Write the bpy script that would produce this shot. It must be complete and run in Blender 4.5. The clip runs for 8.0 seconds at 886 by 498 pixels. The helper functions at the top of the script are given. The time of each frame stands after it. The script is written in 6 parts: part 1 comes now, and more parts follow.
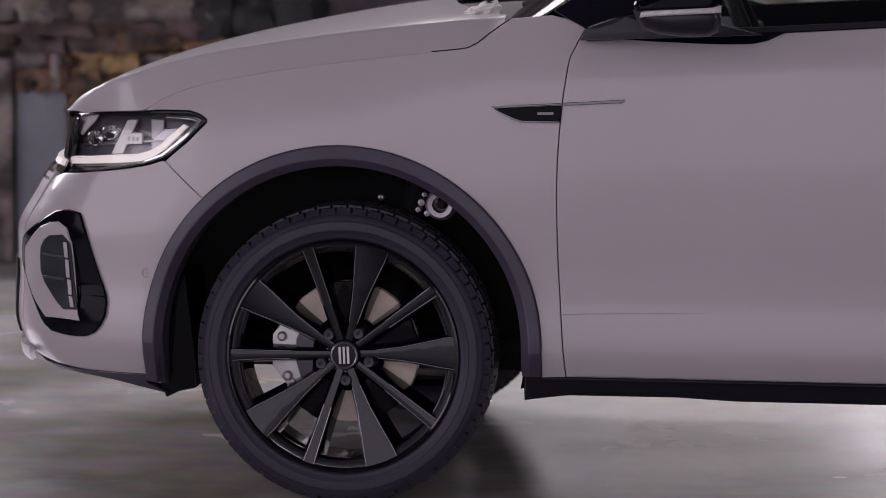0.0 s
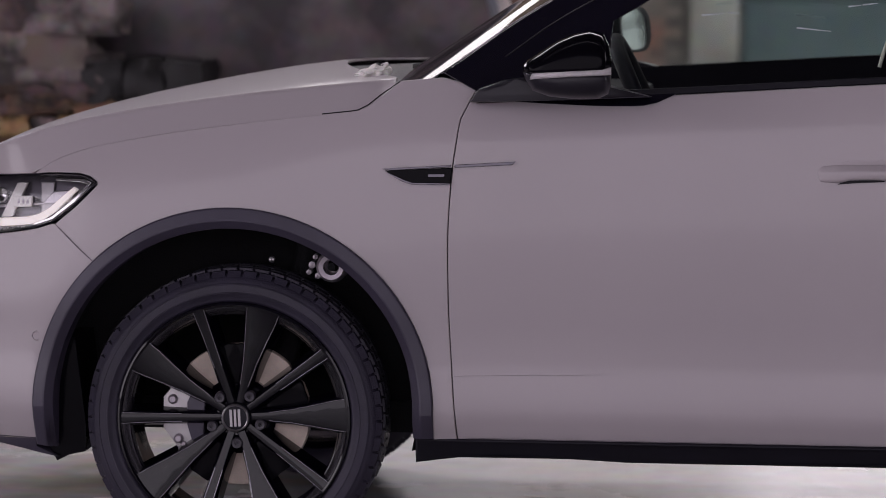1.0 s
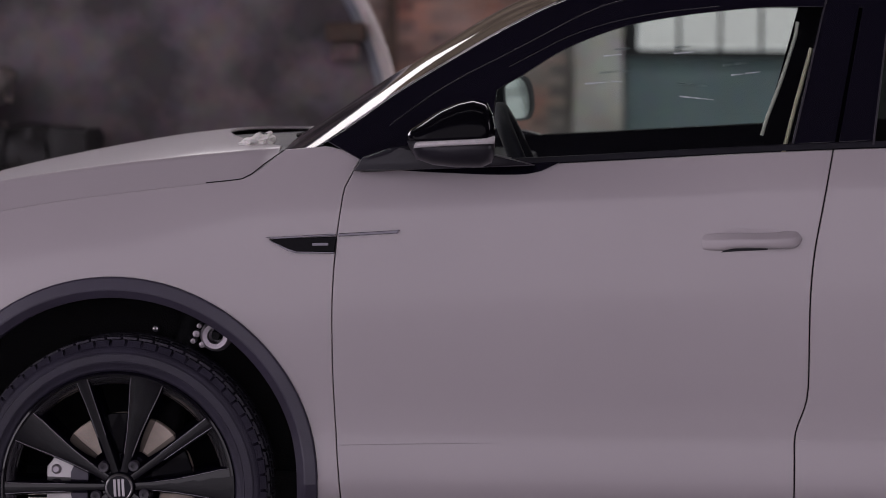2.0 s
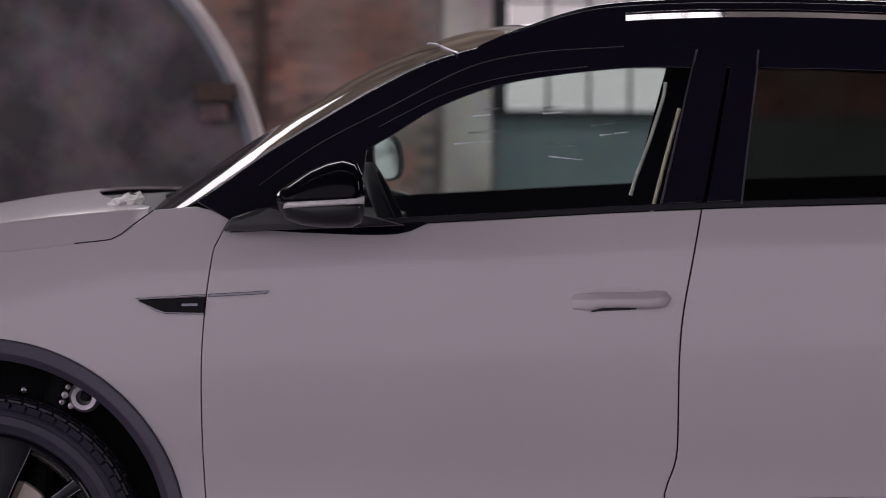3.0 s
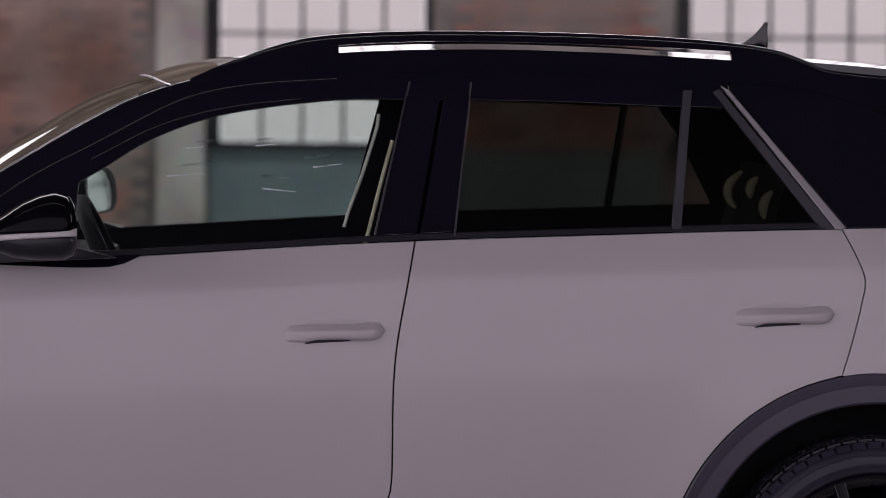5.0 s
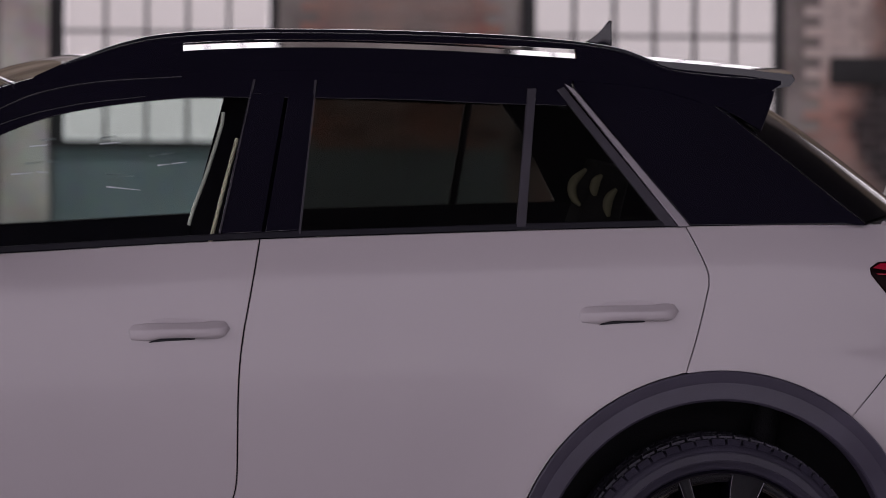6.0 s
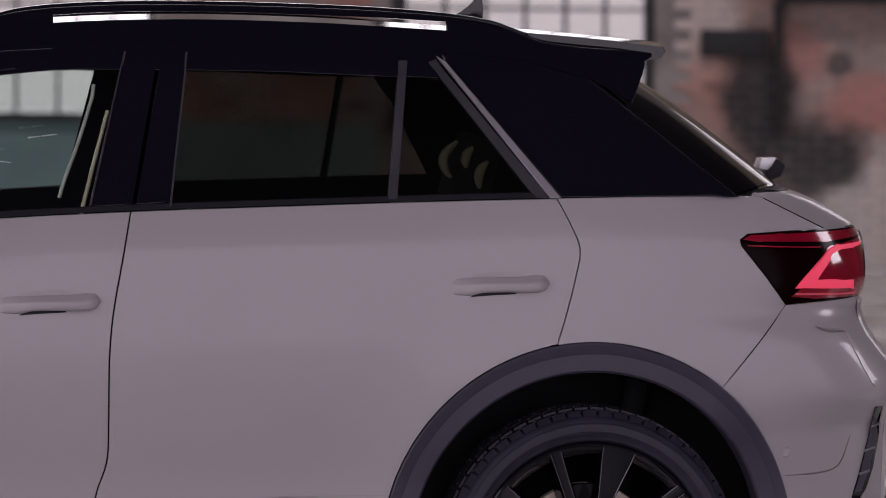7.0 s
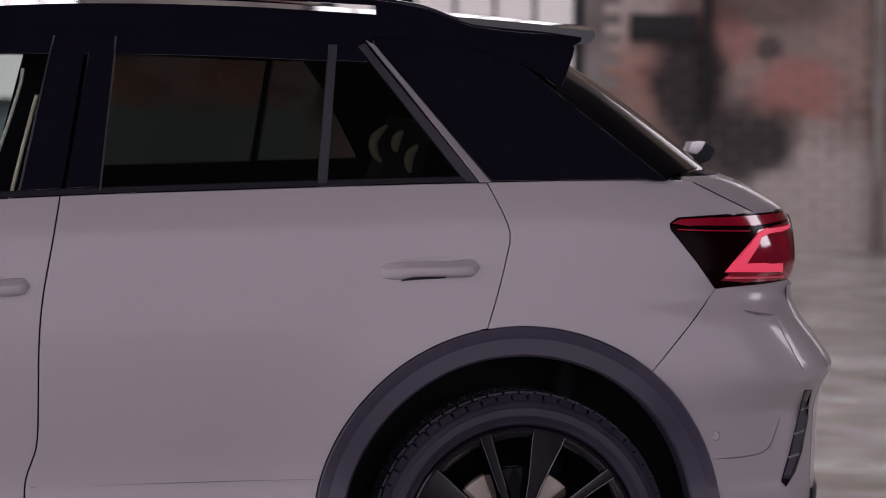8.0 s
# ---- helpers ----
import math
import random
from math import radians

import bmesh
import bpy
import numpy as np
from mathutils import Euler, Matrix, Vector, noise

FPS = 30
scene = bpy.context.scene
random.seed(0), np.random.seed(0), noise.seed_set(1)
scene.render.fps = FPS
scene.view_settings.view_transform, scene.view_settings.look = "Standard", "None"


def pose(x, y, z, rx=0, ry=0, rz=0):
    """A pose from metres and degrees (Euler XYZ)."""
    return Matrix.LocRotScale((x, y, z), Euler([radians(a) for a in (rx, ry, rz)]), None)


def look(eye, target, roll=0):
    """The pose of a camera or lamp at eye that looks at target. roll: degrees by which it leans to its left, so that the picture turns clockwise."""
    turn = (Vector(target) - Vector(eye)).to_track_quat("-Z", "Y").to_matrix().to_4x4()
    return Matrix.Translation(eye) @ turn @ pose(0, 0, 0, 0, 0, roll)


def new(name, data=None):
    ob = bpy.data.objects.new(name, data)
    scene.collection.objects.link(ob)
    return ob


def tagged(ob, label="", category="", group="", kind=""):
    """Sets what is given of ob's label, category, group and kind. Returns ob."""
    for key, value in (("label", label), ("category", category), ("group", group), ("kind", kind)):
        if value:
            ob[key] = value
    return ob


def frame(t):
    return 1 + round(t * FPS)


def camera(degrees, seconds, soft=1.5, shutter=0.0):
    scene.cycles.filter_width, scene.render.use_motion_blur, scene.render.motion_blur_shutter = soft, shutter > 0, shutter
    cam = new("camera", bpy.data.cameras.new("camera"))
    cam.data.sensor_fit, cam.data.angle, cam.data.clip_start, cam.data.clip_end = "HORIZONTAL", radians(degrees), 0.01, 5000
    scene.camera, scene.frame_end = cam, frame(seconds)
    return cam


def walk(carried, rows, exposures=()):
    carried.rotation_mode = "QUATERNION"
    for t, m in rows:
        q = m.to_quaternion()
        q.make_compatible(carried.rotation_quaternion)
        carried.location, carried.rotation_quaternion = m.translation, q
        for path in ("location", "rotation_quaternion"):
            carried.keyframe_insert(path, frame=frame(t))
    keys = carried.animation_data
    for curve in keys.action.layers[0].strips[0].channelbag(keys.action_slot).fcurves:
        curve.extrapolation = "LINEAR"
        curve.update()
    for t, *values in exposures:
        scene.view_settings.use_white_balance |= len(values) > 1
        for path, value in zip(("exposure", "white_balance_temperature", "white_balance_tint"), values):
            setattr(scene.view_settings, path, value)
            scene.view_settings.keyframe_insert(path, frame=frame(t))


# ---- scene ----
# The camera stands on a tripod abreast of the car and pans along it.
cam = camera(13.345, 8.0, 0.9)
EYE = (-0.072, -9.095, 1.389)
LEAN = 0.478
TURNS = [
    (0.0, 6.900, -5.600),
    (0.5, 6.151, -5.197),
    (1.0, 5.252, -4.647),
    (2.5, 2.578, -3.121),
    (3.0, 1.536, -2.669),
    (3.5, 0.417, -2.307),
    (4.0, -0.644, -2.221),
    (4.5, -1.631, -2.186),
    (4.7, -2.092, -2.163),
    (5.8, -4.667, -2.153),
    (6.0, -5.140, -2.159),
    (6.5, -6.181, -2.294),
    (7.0, -7.090, -2.565),
    (7.5, -7.814, -2.748),
    (8.0, -8.152, -2.796),
]
walk(cam, [(t, pose(*EYE, 90 + pitch, 0, yaw) @ pose(0, 0, 0, 0, 0, LEAN)) for t, yaw, pitch in TURNS], [(0.0, 0.0, 6200, 23), (8.0, 0.0, 6200, 23)])
cam.data.dof.use_dof = True
cam.data.dof.focus_distance = 8.25
cam.data.dof.aperture_fstop = 4.5

# ---- light ----
world = bpy.data.worlds.new("world")
scene.world = world
world.use_nodes = True
wn = world.node_tree
sky = wn.nodes.new("ShaderNodeTexSky")
sky.sky_type = "NISHITA"
sky.sun_disc = False
sky.sun_elevation, sky.sun_rotation = radians(35), radians(150)
wn.links.new(sky.outputs[0], wn.nodes["Background"].inputs[0])
wn.nodes["Background"].inputs[1].default_value = 0.08


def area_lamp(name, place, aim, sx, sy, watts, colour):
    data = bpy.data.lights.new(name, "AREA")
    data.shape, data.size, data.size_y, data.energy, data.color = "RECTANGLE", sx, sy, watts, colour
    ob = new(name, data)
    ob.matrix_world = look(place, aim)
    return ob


# Added lamp behind the viewer; the solid south wall has no windows.
area_lamp("camera_side_fill", (0.0, -13.8, 3.9), (0.0, 0.0, 3.9), 30.0, 7.6, 960, (1.0, 0.95, 0.97))
# Invented side light for the car's nose; the west wall is closed.
area_lamp("west_fill", (-15.8, -4.0, 3.8), (0.0, -2.0, 1.5), 20.0, 7.0, 1080, (1.0, 0.95, 0.95))
# No known source: placed where the rear bumper's bevel mirrors it.
area_lamp("east_glint_lamp", (15.0, 1.0, 5.8), (2.0, -0.5, 0.9), 3.0, 4.0, 280, (1.0, 0.96, 0.95))
# Lamp added out of view; it draws a thin highlight on the car.
area_lamp("overhead_glint_lamp", (-0.2, -1.9, 5.6), (-0.2, -1.0, 0.0), 6.5, 0.10, 16, (1.0, 0.97, 0.92))
# Extra fill under a closed ceiling, for the floor and upper surfaces.
area_lamp("rear_top_fill", (-0.5, 7.4, 7.6), (0.0, 1.5, 0.0), 12.0, 2.2, 600, (1.0, 0.97, 0.92))
# Fill hidden behind the car to brighten the floor beneath it.
area_lamp("hidden_floor_fill", (0.45, 4.6, 0.60), (0.45, 0.0, 0.45), 4.4, 0.5, 6.5, (1.0, 0.97, 0.92))
# Unseen lamp aimed to lay a bright streak on the windscreen.
area_lamp("windscreen_streak_lamp", (-3.3, 11.0, 3.4), (-0.8, 0.0, 1.2), 1.5, 0.7, 8, (1.0, 0.97, 0.90))
# Out-of-view lamp added to light the floor around the nose.
area_lamp("rear_corner_fill", (-9.0, 9.5, 4.6), (-1.8, -0.5, 0.2), 5.0, 3.0, 500, (1.0, 0.97, 0.97))
# Lamp added below the closed roof to brighten the back wall.
area_lamp("back_wall_fill", (3.0, 14.9, 7.7), (3.0, 18.8, 2.6), 26.0, 2.5, 720, (1.0, 0.96, 0.93))
# Small made-up lamps whose reflections dot the paint with specks.
for x, z, w in ((-4.2, 1.7, 0.16), (-1.3, 2.6, 0.14), (1.6, 1.2, 0.10), (3.4, 3.1, 0.16), (6.0, 2.0, 0.12)):
    area_lamp("paint_glint_lamp", (x, -13.4, z), (x * 0.4, 0.0, 0.8), w, 0.045, 0.25, (1.0, 0.95, 0.88))

# ---- materials ----
def mat(name, colour, rough=0.5, metal=0.0, vary=0.12, scale=6.0, fine=60.0, bump=0.0, coat=0.0, spec=0.5, dark=None, rvary=0.08, edge=(0.4, 0.62)):
    m = bpy.data.materials.new(name)
    m.use_nodes = True
    nt = m.node_tree
    n, lk = nt.nodes, nt.links
    b = n["Principled BSDF"]
    tc = n.new("ShaderNodeTexCoord")
    big = n.new("ShaderNodeTexNoise")
    big.inputs["Scale"].default_value, big.inputs["Detail"].default_value = scale, 6.0
    small = n.new("ShaderNodeTexNoise")
    small.inputs["Scale"].default_value, small.inputs["Detail"].default_value = fine, 4.0
    lk.new(tc.outputs["Object"], big.inputs["Vector"])
    lk.new(tc.outputs["Object"], small.inputs["Vector"])
    ramp = n.new("ShaderNodeValToRGB")
    ramp.color_ramp.elements[0].position, ramp.color_ramp.elements[1].position = edge
    low = dark if dark else tuple(c * (1 - vary) for c in colour)
    ramp.color_ramp.elements[0].color = (*low, 1)
    ramp.color_ramp.elements[1].color = (*colour, 1)
    lk.new(big.outputs["Fac"], ramp.inputs["Fac"])
    mix = n.new("ShaderNodeMix")
    mix.data_type, mix.blend_type = "RGBA", "MULTIPLY"
    mix.inputs["Factor"].default_value = min(1.0, vary)
    lk.new(ramp.outputs["Color"], mix.inputs["A"])
    lk.new(small.outputs["Color"], mix.inputs["B"])
    lk.new(mix.outputs["Result"], b.inputs["Base Color"])
    mr = n.new("ShaderNodeMapRange")
    mr.inputs["To Min"].default_value, mr.inputs["To Max"].default_value = max(0.0, rough - rvary), min(1.0, rough + rvary)
    lk.new(big.outputs["Fac"], mr.inputs["Value"])
    lk.new(mr.outputs["Result"], b.inputs["Roughness"])
    b.inputs["Metallic"].default_value = metal
    b.inputs["Coat Weight"].default_value = coat
    b.inputs["Coat Roughness"].default_value = 0.03
    b.inputs["Specular IOR Level"].default_value = spec
    if bump:
        bp = n.new("ShaderNodeBump")
        bp.inputs["Strength"].default_value, bp.inputs["Distance"].default_value = bump, 0.01
        lk.new(small.outputs["Fac"], bp.inputs["Height"])
        lk.new(bp.outputs["Normal"], b.inputs["Normal"])
    return m


def glass(name, tint, gloss=1.5):
    m = bpy.data.materials.new(name)
    m.use_nodes = True
    nt = m.node_tree
    n, lk = nt.nodes, nt.links
    n.remove(n["Principled BSDF"])
    tr, gl, fr, mx = n.new("ShaderNodeBsdfTransparent"), n.new("ShaderNodeBsdfGlossy"), n.new("ShaderNodeFresnel"), n.new("ShaderNodeMixShader")
    tr.inputs["Color"].default_value = (*tint, 1)
    gl.inputs["Roughness"].default_value = 0.01
    fr.inputs["IOR"].default_value = gloss
    lk.new(fr.outputs[0], mx.inputs[0])
    lk.new(tr.outputs[0], mx.inputs[1])
    lk.new(gl.outputs[0], mx.inputs[2])
    lk.new(mx.outputs[0], n["Material Output"].inputs["Surface"])
    return m


def glow(name, colour, strength):
    m = bpy.data.materials.new(name)
    m.use_nodes = True
    b = m.node_tree.nodes["Principled BSDF"]
    b.inputs["Base Color"].default_value = (*colour, 1)
    b.inputs["Emission Color"].default_value = (*colour, 1)
    b.inputs["Emission Strength"].default_value = strength
    return m


PAINT = mat("grey_paint", (0.40, 0.358, 0.382), 0.42, 0.0, 0.03, 1.5, 900.0, 0.0, 0.45, 0.3, rvary=0.02)
PAINT.node_tree.nodes["Principled BSDF"].inputs["Coat Roughness"].default_value = 0.07
BLACK_GLOSS = mat("black_gloss_paint", (0.0045, 0.0036, 0.0095), 0.08, 0.0, 0.1, 3.0, 300.0, 0.0, 0.4, 0.3, rvary=0.02)
BLACK_SATIN = mat("black_gloss_alloy", (0.0030, 0.0024, 0.0060), 0.10, 0.0, 0.15, 9.0, 200.0, 0.0, 0.35, 0.22, rvary=0.03)
TRIM = mat("dark_grey_plastic", (0.049, 0.041, 0.070), 0.42, 0.0, 0.2, 7.0, 700.0, 0.12)
STRIP_GREY = mat("satin_grey_strip", (0.038, 0.033, 0.046), 0.42, 0.0, 0.2, 7.0, 700.0, 0.08)
PLASTIC = mat("black_plastic", (0.007, 0.006, 0.0125), 0.5, 0.0, 0.2, 8.0, 500.0, 0.1, 0.0, 0.28)
RUBBER = mat("tyre_rubber", (0.029, 0.024, 0.046), 0.58, 0.0, 0.25, 14.0, 260.0, 0.15)
LINER = mat("wheel_well_felt", (0.0035, 0.0028, 0.0065), 0.85, 0.0, 0.3, 12.0, 300.0, 0.3)
DEEP_BLACK = mat("deep_black_gloss", (0.003, 0.0025, 0.0045), 0.10, 0.0, 0.1, 5.0, 300.0, 0.0, 0.0, 0.06)
RIM_GLOSS = mat("wheel_glint_metal", (0.20, 0.19, 0.215), 0.18, 0.85, 0.1, 9.0, 200.0)
DARK_CHROME = mat("dark_chrome", (0.10, 0.095, 0.11), 0.14, 1.0, 0.04, 5.0, 300.0)
CHROME = mat("chrome", (0.62, 0.61, 0.62), 0.12, 1.0, 0.04, 5.0, 300.0)
SILVER = mat("satin_silver", (0.42, 0.40, 0.42), 0.30, 1.0, 0.08, 8.0, 400.0)
STEEL = mat("cast_steel", (0.66, 0.55, 0.47), 0.42, 0.15, 0.2, 18.0, 240.0, 0.1)
CALIPER = mat("cast_aluminium", (0.52, 0.50, 0.51), 0.45, 0.6, 0.10, 20.0, 240.0, 0.05)
FABRIC = mat("dark_seat_fabric", (0.012, 0.011, 0.013), 0.85, 0.0, 0.3, 14.0, 700.0, 0.3)
STRIPE = mat("pale_seat_piping", (0.42, 0.40, 0.26), 0.6, 0.0, 0.15, 14.0, 500.0, 0.1)
BELT = mat("tan_belt_webbing", (0.82, 0.72, 0.50), 0.5, 0.0, 0.1, 30.0, 900.0, 0.1)
RED = mat("red_lamp_plastic", (0.34, 0.008, 0.028), 0.15, 0.0, 0.1, 8.0, 200.0, 0.0, 0.25, 0.3)
RED_DARK = mat("smoked_red_plastic", (0.006, 0.0006, 0.0012), 0.15, 0.0, 0.1, 8.0, 200.0, 0.0, 0.0, 0.04)
RED_LIT = glow("lit_red_light_guide", (0.78, 0.05, 0.10), 0.52)
DAY_LIT = glow("lit_white_light_guide", (0.86, 0.80, 0.72), 0.42)
LAMP_GREY = mat("lamp_bowl_grey", (0.10, 0.09, 0.11), 0.25, 0.3, 0.2, 9.0, 200.0, 0.0, 0.5)
WHITE_GUIDE = mat("white_light_guide", (0.78, 0.76, 0.72), 0.2, 0.0, 0.05, 8.0, 200.0, 0.0, 0.6)
LENS = glass("clear_lens", (0.93, 0.93, 0.95), 1.45)
GLASS_FRONT = glass("green_tinted_glass", (0.88, 0.96, 0.93), 1.45)
GLASS_DARK = glass("privacy_glass", (0.31, 0.31, 0.285), 1.45)
GLASS_SCREEN = glass("windscreen_glass", (0.78, 0.80, 0.72), 2.0)
MIRROR = mat("mirror_glass", (0.50, 0.60, 0.59), 0.02, 1.0, 0.0, 5.0, 50.0, rvary=0.01)
CONCRETE = mat("concrete_floor", (0.74, 0.72, 0.70), 0.25, 0.0, 0.42, 1.5, 9.0, 0.03, 0.0, 1.0, (0.40, 0.38, 0.34), 0.11, (0.38, 0.60))
PLASTER = mat("worn_plaster", (0.42, 0.37, 0.36), 0.85, 0.0, 0.4, 0.9, 9.0, 0.4, dark=(0.22, 0.17, 0.15))
LUG = mat("brown_rusty_lug", (0.11, 0.072, 0.055), 0.8, 0.1, 0.4, 8.0, 40.0, 0.4)
REFLECTED_BROWN = mat("unseen_reflection_brown", (0.40, 0.33, 0.25), 0.85, 0.0, 0.4, 0.9, 9.0, 0.4, dark=(0.20, 0.155, 0.115))
LIMEWASH = mat("old_limewash", (0.66, 0.62, 0.58), 0.85, 0.0, 0.4, 0.9, 9.0, 0.4, dark=(0.36, 0.31, 0.29))
PAINTED = mat("blue_grey_dado", (0.22, 0.29, 0.30), 0.7, 0.0, 0.3, 0.7, 12.0, 0.2)
CEILING = mat("dark_roof_boards", (0.05, 0.045, 0.045), 0.8, 0.0, 0.3, 1.0, 12.0, 0.3)
SOOTY = mat("sooty_plaster", (0.14, 0.12, 0.115), 0.85, 0.0, 0.4, 0.9, 9.0, 0.4, dark=(0.08, 0.07, 0.065))
SOOT_STONE = mat("soot_stained_stone", (0.20, 0.135, 0.135), 0.85, 0.0, 0.5, 7.0, 30.0, 0.5, dark=(0.062, 0.043, 0.047))
OCHRE = mat("ochre_stone", (0.50, 0.33, 0.16), 0.85, 0.0, 0.5, 9.0, 30.0, 0.5, dark=(0.10, 0.06, 0.04))
GREY_STONE = mat("grey_stone", (0.36, 0.30, 0.29), 0.85, 0.0, 0.5, 7.0, 30.0, 0.5, dark=(0.07, 0.058, 0.058))
IRON = mat("old_black_iron", (0.030, 0.028, 0.030), 0.6, 0.3, 0.3, 4.0, 40.0, 0.3)
CASING = mat("stained_iron_casing", (0.190, 0.156, 0.168), 0.6, 0.1, 0.5, 3.4, 12.0, 0.4, dark=(0.056, 0.044, 0.051))
CASING_RIM = mat("worn_bare_rim", (0.74, 0.66, 0.64), 0.5, 0.1, 0.25, 5.0, 40.0, 0.3, dark=(0.50, 0.44, 0.43))
RUST = mat("rusty_brown_stone", (0.34, 0.19, 0.12), 0.8, 0.0, 0.5, 8.0, 22.0, 0.5, dark=(0.045, 0.034, 0.032))
BLUE_PANEL = mat("blue_grey_panel", (0.28, 0.29, 0.34), 0.6, 0.1, 0.3, 2.5, 30.0, 0.3)


def brick_mat():
    m = mat("old_brick", (0.46, 0.225, 0.175), 0.85, 0.0, 0.4, 2.4, 20.0, 0.5, dark=(0.27, 0.20, 0.18))
    n, lk = m.node_tree.nodes, m.node_tree.links
    b = n["Principled BSDF"]
    old = b.inputs["Base Color"].links[0].from_socket
    geo = n.new("ShaderNodeNewGeometry")
    info = n.new("ShaderNodeObjectInfo")
    add = n.new("ShaderNodeMath")
    add.operation = "ADD"
    lk.new(info.outputs["Random"], add.inputs[0])
    lk.new(geo.outputs["Random Per Island"], add.inputs[1])
    wrap = n.new("ShaderNodeMath")
    wrap.operation = "FRACT"
    lk.new(add.outputs[0], wrap.inputs[0])
    br = n.new("ShaderNodeValToRGB")
    br.color_ramp.elements[0].position, br.color_ramp.elements[1].position = 0.0, 1.0
    br.color_ramp.elements[0].color, br.color_ramp.elements[1].color = (0.48, 0.45, 0.46, 1), (1.15, 1.0, 0.92, 1)
    mid = br.color_ramp.elements.new(0.5)
    mid.color = (0.86, 0.80, 0.78, 1)
    lk.new(wrap.outputs[0], br.inputs["Fac"])
    mu = n.new("ShaderNodeMix")
    mu.data_type, mu.blend_type = "RGBA", "MULTIPLY"
    mu.inputs["Factor"].default_value = 1.0
    lk.new(old, mu.inputs["A"])
    lk.new(br.outputs["Color"], mu.inputs["B"])
    # patches of old limewash and soot
    nz = n.new("ShaderNodeTexNoise")
    nz.inputs["Scale"].default_value, nz.inputs["Detail"].default_value = 1.3, 9.0
    lk.new(geo.outputs["Position"], nz.inputs["Vector"])
    rp = n.new("ShaderNodeValToRGB")
    rp.color_ramp.elements[0].position, rp.color_ramp.elements[1].position = 0.46, 0.60
    rp.color_ramp.elements[0].color, rp.color_ramp.elements[1].color = (0, 0, 0, 1), (0.55, 0.55, 0.55, 1)
    lk.new(nz.outputs["Fac"], rp.inputs["Fac"])
    wh = n.new("ShaderNodeMix")
    wh.data_type = "RGBA"
    wh.inputs["B"].default_value = (0.40, 0.34, 0.31, 1)
    lk.new(rp.outputs["Color"], wh.inputs["Factor"])
    lk.new(mu.outputs["Result"], wh.inputs["A"])
    last = wh.outputs["Result"]
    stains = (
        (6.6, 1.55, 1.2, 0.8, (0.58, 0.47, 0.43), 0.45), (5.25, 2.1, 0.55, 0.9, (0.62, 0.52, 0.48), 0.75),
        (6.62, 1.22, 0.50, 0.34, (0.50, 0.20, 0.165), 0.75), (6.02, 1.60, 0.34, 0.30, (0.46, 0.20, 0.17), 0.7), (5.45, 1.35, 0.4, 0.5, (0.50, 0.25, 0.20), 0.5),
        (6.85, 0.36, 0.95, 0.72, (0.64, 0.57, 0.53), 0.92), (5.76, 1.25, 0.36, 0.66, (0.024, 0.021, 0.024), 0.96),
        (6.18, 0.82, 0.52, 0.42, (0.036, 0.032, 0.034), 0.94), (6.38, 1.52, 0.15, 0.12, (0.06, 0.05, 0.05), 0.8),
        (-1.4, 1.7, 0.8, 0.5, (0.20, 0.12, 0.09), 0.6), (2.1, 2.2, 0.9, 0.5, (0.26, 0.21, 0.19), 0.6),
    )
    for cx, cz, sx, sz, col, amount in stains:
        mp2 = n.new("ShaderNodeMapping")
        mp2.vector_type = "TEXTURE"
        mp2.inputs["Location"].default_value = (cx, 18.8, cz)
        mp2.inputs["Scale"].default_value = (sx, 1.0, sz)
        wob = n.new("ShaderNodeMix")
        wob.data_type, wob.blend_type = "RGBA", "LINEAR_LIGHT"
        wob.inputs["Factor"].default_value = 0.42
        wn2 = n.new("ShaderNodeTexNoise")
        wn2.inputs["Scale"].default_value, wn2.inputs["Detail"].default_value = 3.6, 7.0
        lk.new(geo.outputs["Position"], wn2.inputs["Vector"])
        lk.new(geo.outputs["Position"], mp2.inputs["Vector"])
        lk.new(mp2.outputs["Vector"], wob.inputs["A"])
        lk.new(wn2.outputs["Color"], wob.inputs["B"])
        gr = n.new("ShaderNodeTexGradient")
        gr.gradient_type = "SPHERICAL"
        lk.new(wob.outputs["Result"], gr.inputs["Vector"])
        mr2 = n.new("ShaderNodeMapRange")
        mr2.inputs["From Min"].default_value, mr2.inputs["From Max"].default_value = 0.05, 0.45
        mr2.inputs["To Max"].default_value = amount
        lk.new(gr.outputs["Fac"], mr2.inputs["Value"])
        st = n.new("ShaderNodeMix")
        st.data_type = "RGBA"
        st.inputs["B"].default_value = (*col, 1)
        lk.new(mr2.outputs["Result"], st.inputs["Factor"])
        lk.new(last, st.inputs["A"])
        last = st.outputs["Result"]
    lk.new(last, b.inputs["Base Color"])
    return m


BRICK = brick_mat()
MORTAR = mat("grey_lime_mortar", (0.34, 0.30, 0.28), 0.9, 0.0, 0.35, 1.6, 30.0, 0.4, dark=(0.19, 0.16, 0.15))


# ---- mesh helpers ----
def link_mesh(name, me, material, parent=None, label="", shade=True):
    ob = new(name, me)
    me.materials.append(material)
    if shade:
        me.shade_smooth()
    if parent:
        ob.parent = parent
    if label:
        ob["label"] = label
    return ob


def part(name, bm, material, parent=None, label="", smooth=False, sharp=40):
    bmesh.ops.recalc_face_normals(bm, faces=bm.faces)
    me = bpy.data.meshes.new(name)
    for f in bm.faces:
        f.smooth = smooth
    if smooth:
        for e in bm.edges:
            if len(e.link_faces) == 2 and e.calc_face_angle(0) > radians(sharp):
                e.smooth = False
    bm.to_mesh(me)
    bm.free()
    return link_mesh(name, me, material, parent, label, False)


def empty(name, label, category, group="", kind=""):
    return tagged(new(name), label, category, group, kind)


